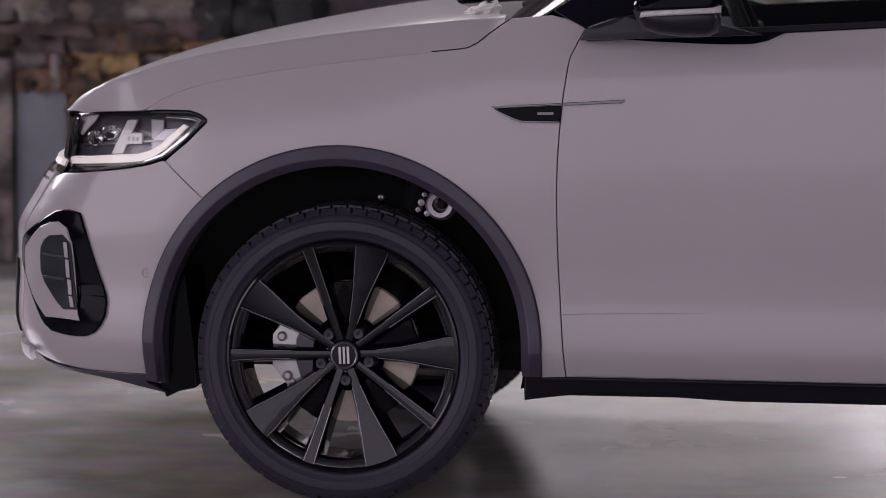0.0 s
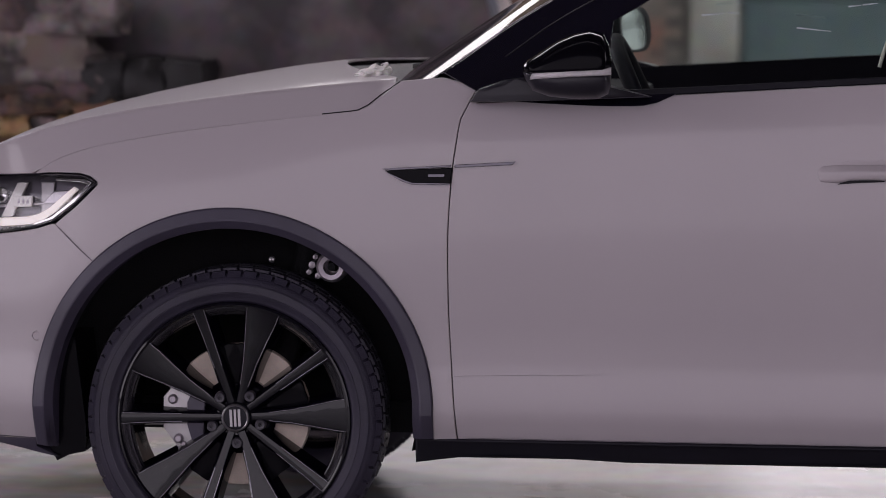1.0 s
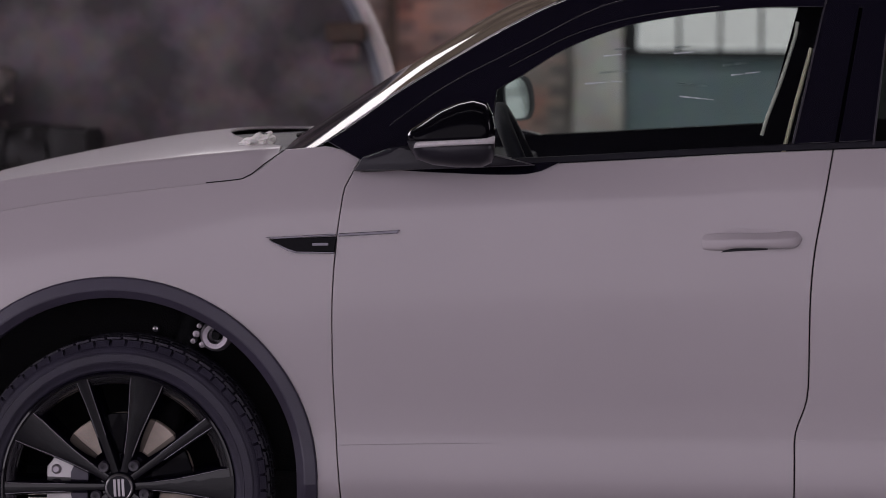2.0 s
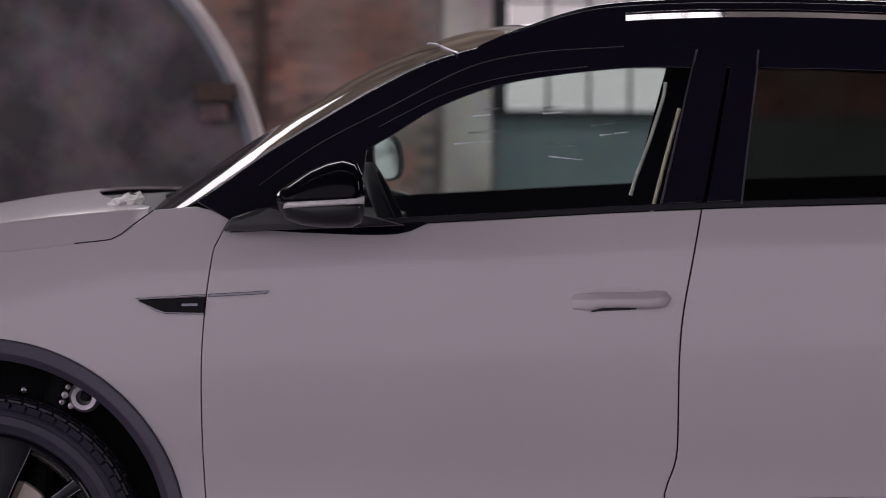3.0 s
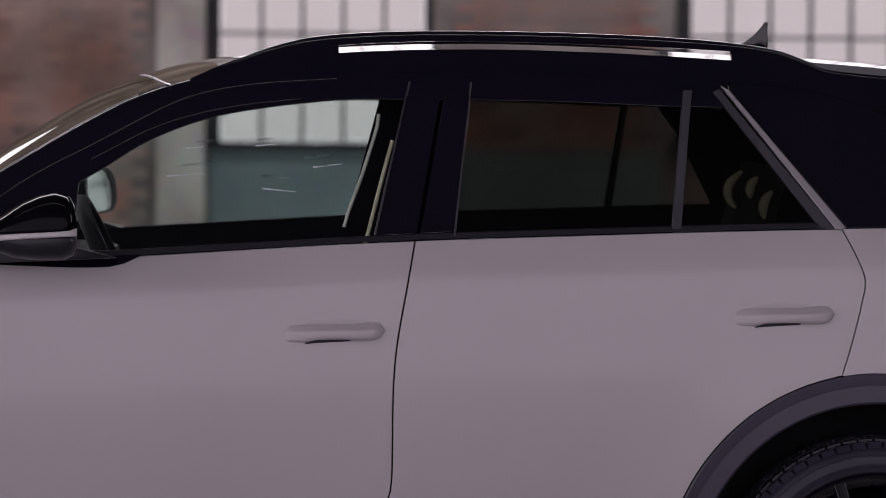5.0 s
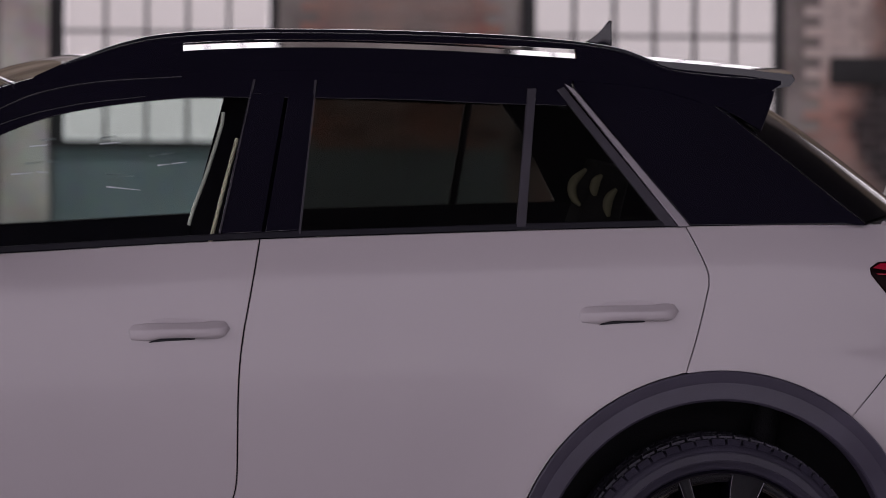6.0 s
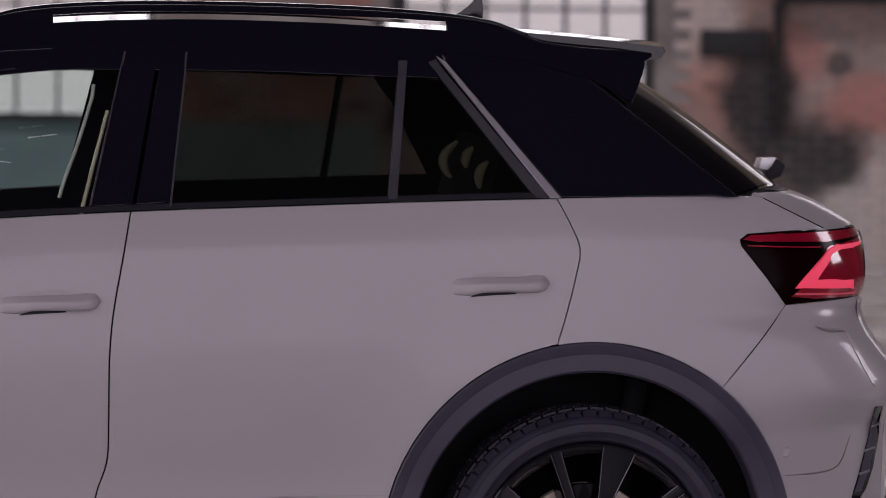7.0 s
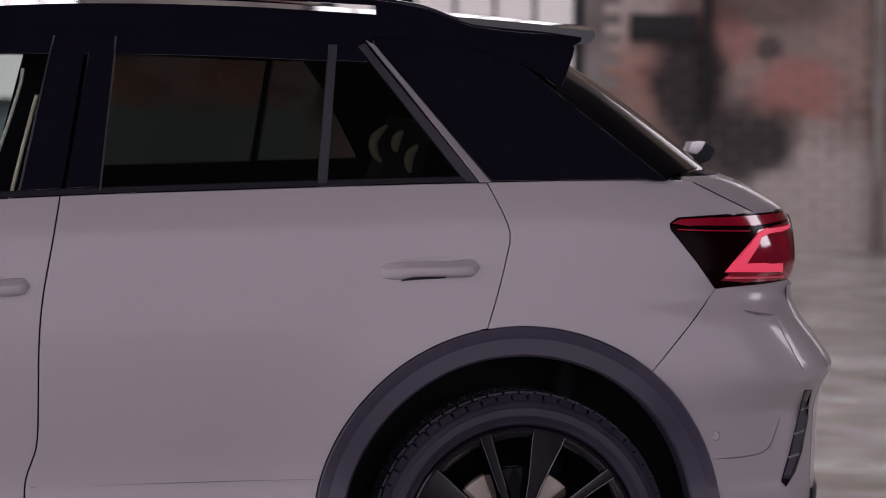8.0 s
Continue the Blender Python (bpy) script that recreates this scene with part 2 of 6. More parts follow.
def box(bm, x0, x1, y0, y1, z0, z1, bevel=0.0):
    vs = [bm.verts.new((x, y, z)) for z in (z0, z1) for x, y in ((x0, y0), (x1, y0), (x1, y1), (x0, y1))]
    fs = [bm.faces.new([vs[i] for i in q]) for q in ((3, 2, 1, 0), (4, 5, 6, 7), (0, 1, 5, 4), (1, 2, 6, 5), (2, 3, 7, 6), (3, 0, 4, 7))]
    if bevel:
        es = list({e for f in fs for e in f.edges})
        bmesh.ops.bevel(bm, geom=es, offset=bevel, segments=2, profile=0.6, affect="EDGES")
    return bm


def slab(name, x0, x1, y0, y1, z0, z1, material, parent=None, label="", bevel=0.0):
    return part(name, box(bmesh.new(), x0, x1, y0, y1, z0, z1, bevel), material, parent, label, bevel > 0)


def lathe(bm, profile, n=64, centre=(0, 0, 0)):
    """Turns (radius, y) round an axis along y."""
    rings = []
    for k in range(n):
        a = 2 * math.pi * k / n
        rings.append([bm.verts.new((centre[0] + r * math.cos(a), centre[1] + y, centre[2] + r * math.sin(a))) for r, y in profile])
    for k in range(n):
        a, b = rings[k], rings[(k + 1) % n]
        for i in range(len(profile) - 1):
            bm.faces.new((a[i], a[i + 1], b[i + 1], b[i]))
    return bm


def tube(bm, points, radius, n=10, flat=1.0):
    """A rod along points; radius may be a list. flat squeezes it upright."""
    rings = []
    for i, p in enumerate(points):
        p = Vector(p)
        t = (Vector(points[min(i + 1, len(points) - 1)]) - Vector(points[max(i - 1, 0)])).normalized()
        s = t.cross(Vector((0, 0, 1)))
        s = s.normalized() if s.length > 1e-4 else Vector((1, 0, 0))
        if i and s.dot(side) < 0:
            s = -s
        side = s
        u = s.cross(t)
        r = radius[i] if isinstance(radius, (list, tuple)) else radius
        rings.append([bm.verts.new(p + r * (math.cos(a) * s + flat * math.sin(a) * u)) for a in (2 * math.pi * k / n for k in range(n))])
    for a, b in zip(rings, rings[1:]):
        for k in range(n):
            bm.faces.new((a[k], a[(k + 1) % n], b[(k + 1) % n], b[k]))
    bm.faces.new(rings[0][::-1])
    bm.faces.new(rings[-1])
    return bm


def prism(bm, outline, y0, y1, bevel=0.0):
    """An outline in (x, z), pulled from y0 to y1."""
    a = [bm.verts.new((x, y0, z)) for x, z in outline]
    b = [bm.verts.new((x, y1, z)) for x, z in outline]
    k = len(a)
    front, back = bm.faces.new(a), bm.faces.new(b[::-1])
    for i in range(k):
        bm.faces.new((a[(i + 1) % k], a[i], b[i], b[(i + 1) % k]))
    if bevel:
        bmesh.ops.bevel(bm, geom=list(front.edges) + list(back.edges), offset=bevel, segments=2, profile=0.6, affect="EDGES")
    return bm


def curve(points):
    """A smooth, monotone curve through (x, y) points; straight on beyond its ends."""
    xs, ys = np.array([p[0] for p in points], float), np.array([p[1] for p in points], float)
    d = np.diff(ys) / np.diff(xs)
    m = np.zeros(len(xs))
    m[0], m[-1] = d[0], d[-1]
    for i in range(1, len(xs) - 1):
        if d[i - 1] * d[i] > 0:
            w1, w2 = 2 * (xs[i + 1] - xs[i]) + xs[i] - xs[i - 1], xs[i + 1] - xs[i] + 2 * (xs[i] - xs[i - 1])
            m[i] = (w1 + w2) / (w1 / d[i - 1] + w2 / d[i])

    def value(x):
        if x <= xs[0]:
            return float(ys[0] + m[0] * (x - xs[0]))
        if x >= xs[-1]:
            return float(ys[-1] + m[-1] * (x - xs[-1]))
        i = int(np.searchsorted(xs, x)) - 1
        hh = xs[i + 1] - xs[i]
        s = (x - xs[i]) / hh
        return float((1 + 2 * s) * (1 - s) ** 2 * ys[i] + s * (1 - s) ** 2 * hh * m[i] + s * s * (3 - 2 * s) * ys[i + 1] + s * s * (s - 1) * hh * m[i + 1])

    return value


def bend(points, step=0.02):
    """A rounded line through the points (Catmull-Rom), with its ends."""
    p = [np.array(q, float) for q in points]
    if len(p) < 3:
        return [tuple(q) for q in p]
    p = [2 * p[0] - p[1]] + p + [2 * p[-1] - p[-2]]
    out = []
    for a, b, c, d in zip(p, p[1:], p[2:], p[3:]):
        k = max(1, int(np.linalg.norm(c - b) / step))
        for i in range(k):
            s = i / k
            out.append(tuple(0.5 * (2 * b + (c - a) * s + (2 * a - 5 * b + 4 * c - d) * s * s + (3 * b - a - 3 * c + d) * s ** 3)))
    out.append(tuple(p[-2]))
    return out


def arc(cx, cz, r, a0, a1, n=40):
    return [(cx + r * math.cos(radians(a0 + (a1 - a0) * i / n)), cz + r * math.sin(radians(a0 + (a1 - a0) * i / n))) for i in range(n + 1)]


def joined(*lines):
    """Lines end to end into one outline, without doubled points."""
    out = []
    for line in lines:
        for q in line:
            if not out or math.dist(q, out[-1]) > 0.003:
                out.append(q)
    while math.dist(out[0], out[-1]) < 0.003:
        out.pop()
    return out


def inset(outline, d):
    a = np.array(outline)
    area = 0.5 * np.sum(a[:, 0] * np.roll(a[:, 1], -1) - np.roll(a[:, 0], -1) * a[:, 1])
    prev, nxt = a - np.roll(a, 1, 0), np.roll(a, -1, 0) - a
    prev /= np.linalg.norm(prev, axis=1)[:, None]
    nxt /= np.linalg.norm(nxt, axis=1)[:, None]
    n1, n2 = np.stack([-prev[:, 1], prev[:, 0]], 1), np.stack([-nxt[:, 1], nxt[:, 0]], 1)
    nn = n1 + n2
    nn /= np.maximum(0.5, np.linalg.norm(nn, axis=1) ** 2 / 2)[:, None]
    return [tuple(q) for q in a + nn * d * (1 if area > 0 else -1)]


def panel(name, outline, fn, material, parent, label="", far=False, gap=0.0016, proud=0.0, depth=0.016, res=0.035, lip=0.0018):
    """A skin over the outline in (x, z), lying on the half width fn(x, z), with rounded, turned-in edges."""
    sgn = 1.0 if far else -1.0
    outline = inset(outline, gap) if gap else outline
    inner = inset(outline, lip)
    bm = bmesh.new()
    bm.faces.new([bm.verts.new((x, 0, z)) for x, z in inner])
    xs, zs = [q[0] for q in inner], [q[1] for q in inner]
    for axis, lo, hi in ((0, min(xs), max(xs)), (2, min(zs), max(zs))):
        k = max(1, round((hi - lo) / res))
        for i in range(1, k):
            co, no = [0, 0, 0], [0, 0, 0]
            co[axis], no[axis] = lo + (hi - lo) * i / k + 0.00013, 1
            bmesh.ops.bisect_plane(bm, geom=bm.verts[:] + bm.edges[:] + bm.faces[:], plane_co=co, plane_no=no, dist=1e-6)
    bm.verts.index_update()
    flat = [(v.co.x, v.co.z) for v in bm.verts]
    faces = [[v.index for v in f.verts] for f in bm.faces]
    bm.free()
    verts, normals = [], []
    h = 0.004

    def normal_at(x, z):
        n = Vector((-(fn(x + h, z) - fn(x - h, z)) / (2 * h), 1.0, -(fn(x, z + h) - fn(x, z - h)) / (2 * h))).normalized()
        return Vector((n.x, n.y * sgn, n.z))

    for x, z in flat:
        verts.append((x, sgn * (fn(x, z) + proud), z))
        normals.append(normal_at(x, z))
    area = sum(a[0] * b[1] - b[0] * a[1] for a, b in zip(outline, outline[1:] + outline[:1]))
    k = len(inner)
    rows = []
    for q, drop, tilt in ((inner, 0.0, 0.0), (outline, -lip, 0.75), (outline, -depth, 1.0)):
        row = []
        for i in range(k):
            x, z = q[i]
            row.append(len(verts))
            verts.append((x, sgn * (fn(x, z) + proud + drop), z))
            px, pz = outline[i - 1]
            nx, nz = outline[(i + 1) % k]
            out = Vector(((nz - pz), 0, -(nx - px)))
            out = out.normalized() if out.length > 1e-9 else Vector((1, 0, 0))
            out = out if area > 0 else -out
            normals.append((normal_at(x, z) * (1 - tilt) + out * tilt).normalized())
        rows.append(row)
    for a, b in zip(rows, rows[1:]):
        for i in range(k):
            j = (i + 1) % k
            faces.append([a[i], a[j], b[j], b[i]])
    me = bpy.data.meshes.new(name)
    fixed = []
    for f in faces:
        p = [Vector(verts[i]) for i in f]
        n = Vector((0, 0, 0))
        for i in range(len(p)):
            n += p[i].cross(p[(i + 1) % len(p)])
        want = sum((normals[i] for i in f), Vector((0, 0, 0)))
        fixed.append(f if n.dot(want) > 0 else f[::-1])
    me.from_pydata(verts, [], fixed)
    me.shade_smooth()
    me.normals_split_custom_set_from_vertices(normals)
    return link_mesh(name, me, material, parent, label, False)


def sheet(name, us, vs, fn, material, parent, label="", thick=0.004):
    """A sheet fn(u, v) -> point over two lists of parameters, with a little thickness."""
    bm = bmesh.new()
    grid = [[bm.verts.new(fn(u, v)) for v in vs] for u in us]
    for a, b in zip(grid, grid[1:]):
        for i in range(len(vs) - 1):
            bm.faces.new((a[i], b[i], b[i + 1], a[i + 1]))
    bmesh.ops.recalc_face_normals(bm, faces=bm.faces)
    if thick:
        bmesh.ops.solidify(bm, geom=bm.faces[:], thickness=thick)
    return part(name, bm, material, parent, label, True, 50)


def steps(a, b, n):
    return [a + (b - a) * i / n for i in range(n + 1)]
# ---- the car's form ----
AXLE_F, AXLE_R, HUB_Z = -1.295, 1.295, 0.328
NOSE = curve([(0.22, -2.06), (0.30, -2.13), (0.38, -2.15), (0.56, -2.15), (0.66, -2.10), (0.75, -2.045), (0.85, -2.03), (0.92, -1.99), (1.0, -1.95)])
TAIL = curve([(0.22, 1.98), (0.36, 2.065), (0.50, 2.075), (0.66, 2.078), (0.685, 2.085), (0.70, 2.094), (0.715, 2.09), (0.75, 2.068), (0.84, 2.005), (0.87, 2.0), (0.95, 2.03), (1.06, 2.0), (1.13, 1.96)])
BELTLINE = curve([(-2.15, 0.850), (-1.95, 0.858), (-1.85, 0.866), (-1.75, 0.886), (-1.6, 0.935), (-1.3, 0.985), (-1.0, 1.02), (-0.77, 1.037), (-0.376, 1.058), (0.27, 1.097), (0.52, 1.107), (1.2, 1.129), (1.57, 1.135), (1.95, 1.13)])
LOWER = curve([(0.15, -0.085), (0.25, -0.06), (0.30, -0.036), (0.345, -0.014), (0.36, -0.012), (0.445, -0.020), (0.455, -0.024), (0.50, -0.023), (0.62, -0.010), (0.74, -0.001), (0.80, 0.0), (1.2, 0.0)])
UPPER = curve([(-1.0, 0.0), (-0.32, 0.0), (-0.2, -0.006), (-0.12, -0.015), (-0.06, -0.030), (-0.03, -0.044), (0.0, -0.060), (0.06, -0.094)])


SHARP = curve([(0.2, 6.0), (0.60, 6.0), (0.70, 9.0), (0.80, 9.0), (0.89, 6.0), (1.3, 6.0)])


def plan(x, z):
    if x < -0.9:
        u = min(0.9999, (x + 0.9) / (NOSE(z) + 0.9))
        return 0.9 * (1 - u ** 5) ** 0.3
    if x > 0.9:
        u = min(0.9999, (x - 0.9) / (TAIL(z) - 0.9))
        return 0.9 * (1 - u ** SHARP(z)) ** 0.3
    return 0.9


def section(x, z):
    flare = 0.0
    for ax in (AXLE_F, AXLE_R):
        r = math.hypot(x - ax, z - 0.355)
        flare += 0.012 * math.exp(-((r - 0.44) / 0.10) ** 2)
    return LOWER(z) + UPPER(z - BELTLINE(x)) + flare


def side_y(x, z):
    return max(0.02, plan(x, z) + section(x, z))


def end_x(y, z, front):
    tip = NOSE(z) if front else TAIL(z)
    x0 = -0.9 if front else 0.9
    s = LOWER(z)
    k = min(0.9999, max(0.0, (abs(y) - s) / 0.9))
    u = (1 - k ** (1 / 0.3)) ** (1 / 5 if front else 1 / SHARP(z))
    return x0 + u * (tip - x0)


EDGE = curve([(-1.1, 0.93), (-0.82, 1.112), (-0.685, 1.209), (-0.563, 1.285), (-0.441, 1.357), (-0.33, 1.412), (-0.2, 1.450), (0.0, 1.474), (0.4, 1.482), (0.9, 1.468), (1.2, 1.44), (1.25, 1.415), (1.308, 1.376), (1.4, 1.306), (1.491, 1.232), (1.57, 1.168), (1.622, 1.126), (1.9, 0.91)])
CROWN = curve([(-1.1, 0.998), (-0.849, 1.165), (-0.719, 1.251), (-0.589, 1.334), (-0.459, 1.409), (-0.349, 1.457), (-0.263, 1.484), (-0.159, 1.503), (0.0, 1.512), (0.2, 1.516), (0.45, 1.517), (0.8, 1.511), (1.1, 1.497), (1.27, 1.478), (1.38, 1.452), (1.471, 1.408), (1.559, 1.352), (1.625, 1.304), (1.694, 1.252), (1.762, 1.199), (1.845, 1.134), (1.9, 1.09)])


def cabin_y(x, z):
    p = plan(x, 0.70) if x > 0.9 else 0.9
    over = max(0.0, z - 1.40)
    return p - 0.062 - (z - BELTLINE(max(x, -0.8))) * 0.42 - 4 * min(over, 0.02) ** 2 - 0.16 * max(0.0, over - 0.02)


def top_z(x, y):
    w = cabin_y(x, EDGE(x)) if x > -0.82 else cabin_y(-0.82, EDGE(-0.82))
    return CROWN(x) - (CROWN(x) - EDGE(x)) * min(1.3, abs(y) / w) ** 2.5


def top_w(x):
    return cabin_y(x, EDGE(x)) if x > -0.82 else cabin_y(-0.82, EDGE(-0.82))


# shut lines of the near side, as (x, z)
HOOD_SHUT = [(-1.752, 0.8665), (-1.734, 0.879), (-1.710, 0.8935), (-1.682, 0.906), (-1.617, 0.927), (-1.554, 0.941), (-1.428, 0.964), (-1.303, 0.982), (-1.178, 0.998), (-1.017, 1.018)]
FENDER_TOP = [(-1.017, 1.018), (-0.98, 1.04), (-0.931, 1.082)]
DOOR_LEAD = [(-0.757, 1.075), (-0.778, 1.034), (-0.793, 1.003), (-0.802, 0.943), (-0.809, 0.882), (-0.815, 0.783), (-0.816, 0.697), (-0.813, 0.573), (-0.805, 0.443), (-0.793, 0.298)]
DOOR_MID = [(0.194, 0.298), (0.194, 0.406), (0.195, 0.478), (0.214, 0.535), (0.221, 0.575), (0.222, 0.66), (0.223, 0.778), (0.231, 0.876), (0.252, 0.997), (0.270, 1.097)]
DOOR_TAIL = [(1.207, 1.129), (1.230, 1.083), (1.254, 1.021), (1.247, 0.972), (1.225, 0.886), (1.199, 0.804)]
ARCH_F = (-1.293, 0.355, 0.448)
ARCH_R = (1.2815, 0.354, 0.4612)
LAMP_BACK = [(-1.748, 0.8645), (-1.72, 0.868), (-1.641, 0.870), (-1.615, 0.864), (-1.598, 0.853), (-1.597, 0.846), (-1.610, 0.833), (-1.642, 0.801), (-1.682, 0.768), (-1.694, 0.757)]
TAIL_EDGE = [(1.723, 0.894), (1.675, 0.957), (1.618, 1.026), (1.616, 1.040), (1.634, 1.052), (1.70, 1.056), (1.825, 1.0615)]


def belt_run(a, b, up=0.0, n=24):
    return [(x, BELTLINE(x) + up) for x in steps(a, b, n)]


def arch_angle(a, x, z):
    return math.degrees(math.atan2(z - a[1], x - a[0]))


FENDER = joined(bend(HOOD_SHUT), bend(FENDER_TOP), [(-0.931, 1.082), (-0.87, 1.088), (-0.838, 1.0905), (-0.79, 1.081), (-0.757, 1.075)], bend(DOOR_LEAD), [(-0.793, 0.298), (-0.846, 0.297), (-0.846, 0.355)],
                arc(*ARCH_F, 2, arch_angle(ARCH_F, -1.604, 0.681)), [(-1.604, 0.681), (-1.694, 0.757)], LAMP_BACK[::-1])
FRONT_DOOR = joined(bend(DOOR_LEAD), [(-0.793, 0.298), (0.194, 0.298)], bend(DOOR_MID), belt_run(0.27, -0.757))
REAR_DOOR = joined(bend(DOOR_MID)[::-1], [(0.194, 0.298), (0.8215, 0.298), (0.8215, 0.354)], arc(*ARCH_R, 178, arch_angle(ARCH_R, 1.199, 0.804)), bend(DOOR_TAIL)[::-1], belt_run(1.207, 0.27))
QUARTER = joined(bend(DOOR_TAIL), arc(*ARCH_R, arch_angle(ARCH_R, 1.199, 0.804), arch_angle(ARCH_R, 1.574, 0.719)), [(1.574, 0.719), (1.723, 0.894)], TAIL_EDGE,
                 [(1.825, 1.0615), (1.752, 1.096), (1.678, 1.131)], belt_run(1.65, 1.207))
FRONT_CORNER = joined(arc(*ARCH_F, 181, arch_angle(ARCH_F, -1.604, 0.681)), [(-1.604, 0.681), (-1.694, 0.757), (-1.704, 0.757), (-1.736, 0.746), (-1.781, 0.737), (-1.840, 0.728), (-1.904, 0.719), (-1.945, 0.713), (-1.968, 0.711)],
                      [(NOSE(z) + 0.075, z) for z in steps(0.70, 0.29, 12)], [(-1.98, 0.277), (-1.90, 0.273), (-1.741, 0.277)])
REAR_CORNER = joined(arc(*ARCH_R, 0, arch_angle(ARCH_R, 1.574, 0.719)), [(1.574, 0.719), (1.723, 0.894), (1.80, 0.899), (1.93, 0.905)], [(TAIL(z) - 0.075, z) for z in steps(0.895, 0.27, 16)], [(1.74, 0.27)])
HEAD_LAMP = joined([(-1.955, 0.845), (-1.932, 0.848), (-1.841, 0.857), (-1.763, 0.862), (-1.691, 0.866), (-1.641, 0.867), (-1.618, 0.861), (-1.601, 0.852), (-1.600, 0.846), (-1.612, 0.836), (-1.644, 0.804), (-1.684, 0.771), (-1.704, 0.760), (-1.736, 0.749), (-1.781, 0.740), (-1.840, 0.731), (-1.904, 0.722), (-1.945, 0.716)], [(-1.965, 0.75), (-1.967, 0.80)])
TAIL_LAMP = joined([(1.723, 0.894), (1.675, 0.957), (1.618, 1.026), (1.616, 1.040), (1.634, 1.052), (1.70, 1.056), (1.80, 1.060), (1.93, 1.064)], [(1.955, 1.04), (1.95, 0.95), (1.93, 0.903)])

SIGNAL = mat("repeater_lens", (0.62, 0.58, 0.61), 0.25, 0.0, 0.2, 40.0, 400.0, 0.0, 0.3)
SEAL = mat("pale_pillar_seal", (0.58, 0.56, 0.48), 0.5, 0.0, 0.2, 20.0, 300.0)
RED_DEEP = mat("deep_red_lens", (0.34, 0.005, 0.026), 0.12, 0.0, 0.2, 12.0, 200.0, 0.0, 0.6, 0.3)
RED_SOFT = glow("dim_red_light_guide", (0.55, 0.06, 0.09), 0.22)
GLASS_GLINT = mat("painted_glass_reflection", (0.60, 0.66, 0.70), 0.7, 0.0, 0.3, 60.0, 400.0)
SHELL = mat("satin_black_shell", (0.016, 0.014, 0.022), 0.35, 0.0, 0.15, 8.0, 500.0, 0.03, 0.0, 0.3)
TITAN = mat("satin_grey_metal", (0.40, 0.36, 0.40), 0.38, 0.6, 0.06, 8.0, 400.0)
CLOTH = mat("smudged_white_cloth", (0.85, 0.83, 0.80), 0.8, 0.0, 0.2, 28.0, 120.0, 0.4, dark=(0.02, 0.02, 0.025), edge=(0.36, 0.42))
INLET = mat("blue_black_plastic", (0.016, 0.020, 0.028), 0.35, 0.0, 0.2, 8.0, 300.0, 0.05, 0.0, 0.3)
car = empty("parked_car", "warm grey compact crossover car with black roof and wheels", "car")


def both(build):
    """Builds the near and the far side."""
    for far in (False, True):
        build(far)


# ---- bonnet ----
H_CROWN = curve([(-2.05, 0.80), (-2.02, 0.842), (-1.98, 0.885), (-1.916, 0.918), (-1.848, 0.947), (-1.78, 0.971), (-1.646, 1.009), (-1.51, 1.040), (-1.38, 1.066), (-1.25, 1.088), (-1.1, 1.104), (-0.93, 1.112)])
H_RIDGE = curve([(-2.05, 0.80), (-2.0, 0.842), (-1.955, 0.877), (-1.9, 0.904), (-1.82, 0.937), (-1.75, 0.959), (-1.62, 0.994), (-1.455, 1.024), (-1.327, 1.043), (-1.2, 1.059), (-1.09, 1.071), (-0.93, 1.088)])
H_RIDGE_Y = curve([(-2.05, 0.45), (-1.9, 0.64), (-1.75, 0.73), (-1.6, 0.775), (-0.93, 0.79)])
H_SHUT = curve([(-2.05, 0.842), (-1.95, 0.849), (-1.85, 0.858), (-1.78, 0.8635)] + HOOD_SHUT + [(-0.98, 1.04), (-0.93, 1.079)])


def hood_point(u, v):
    lead = end_x(v * 0.695, 0.85, True) - 0.007
    corner = end_x(0.695, 0.85, True) - 0.007
    x = lead + u * (-0.945 - 0.19 * (1 - min(1.0, abs(v) / 0.9) ** 2) - lead)
    x1 = corner + u * (-0.945 - corner)
    half = side_y(x1, H_SHUT(x1)) - 0.002
    y = abs(v) * half
    c, zr, yr, zs = H_CROWN(x), H_RIDGE(x), min(H_RIDGE_Y(x), half * 0.93), H_SHUT(x)
    if y <= yr:
        z = c - (c - zr) * (y / yr) ** 2
    else:
        z = zr - (zr - zs) * (y - yr) / (half - yr)
    low = min(z, 0.845)
    z = low + (z - low) * (1 - math.exp(-(x - lead + 0.002) / 0.013))
    return (x, math.copysign(y, v), z)


bonnet = sheet("bonnet", [0, 0.004, 0.009, 0.015, 0.022, 0.030, 0.040, 0.052, 0.066, 0.082, 0.10] + steps(0.12, 1, 40), [-1, -0.98, -0.96, -0.95, -0.94, -0.93, -0.92, -0.91, -0.90, -0.88, -0.85] + steps(-0.81, 0.81, 26) + [0.85, 0.88, 0.90, 0.91, 0.92, 0.93, 0.94, 0.95, 0.96, 0.98, 1], hood_point, PAINT, car, "", 0.006)


# ---- body sides ----
GLASS_GLINTS = ((-0.233, 1.293, -0.193, 1.297), (-0.078, 1.300, -0.034, 1.304), (-0.273, 1.232, -0.226, 1.236), (-0.216, 1.238, -0.189, 1.237), (0.047, 1.254, 0.074, 1.257), (0.078, 1.258, 0.111, 1.262), (-0.065, 1.207, 0.010, 1.200))


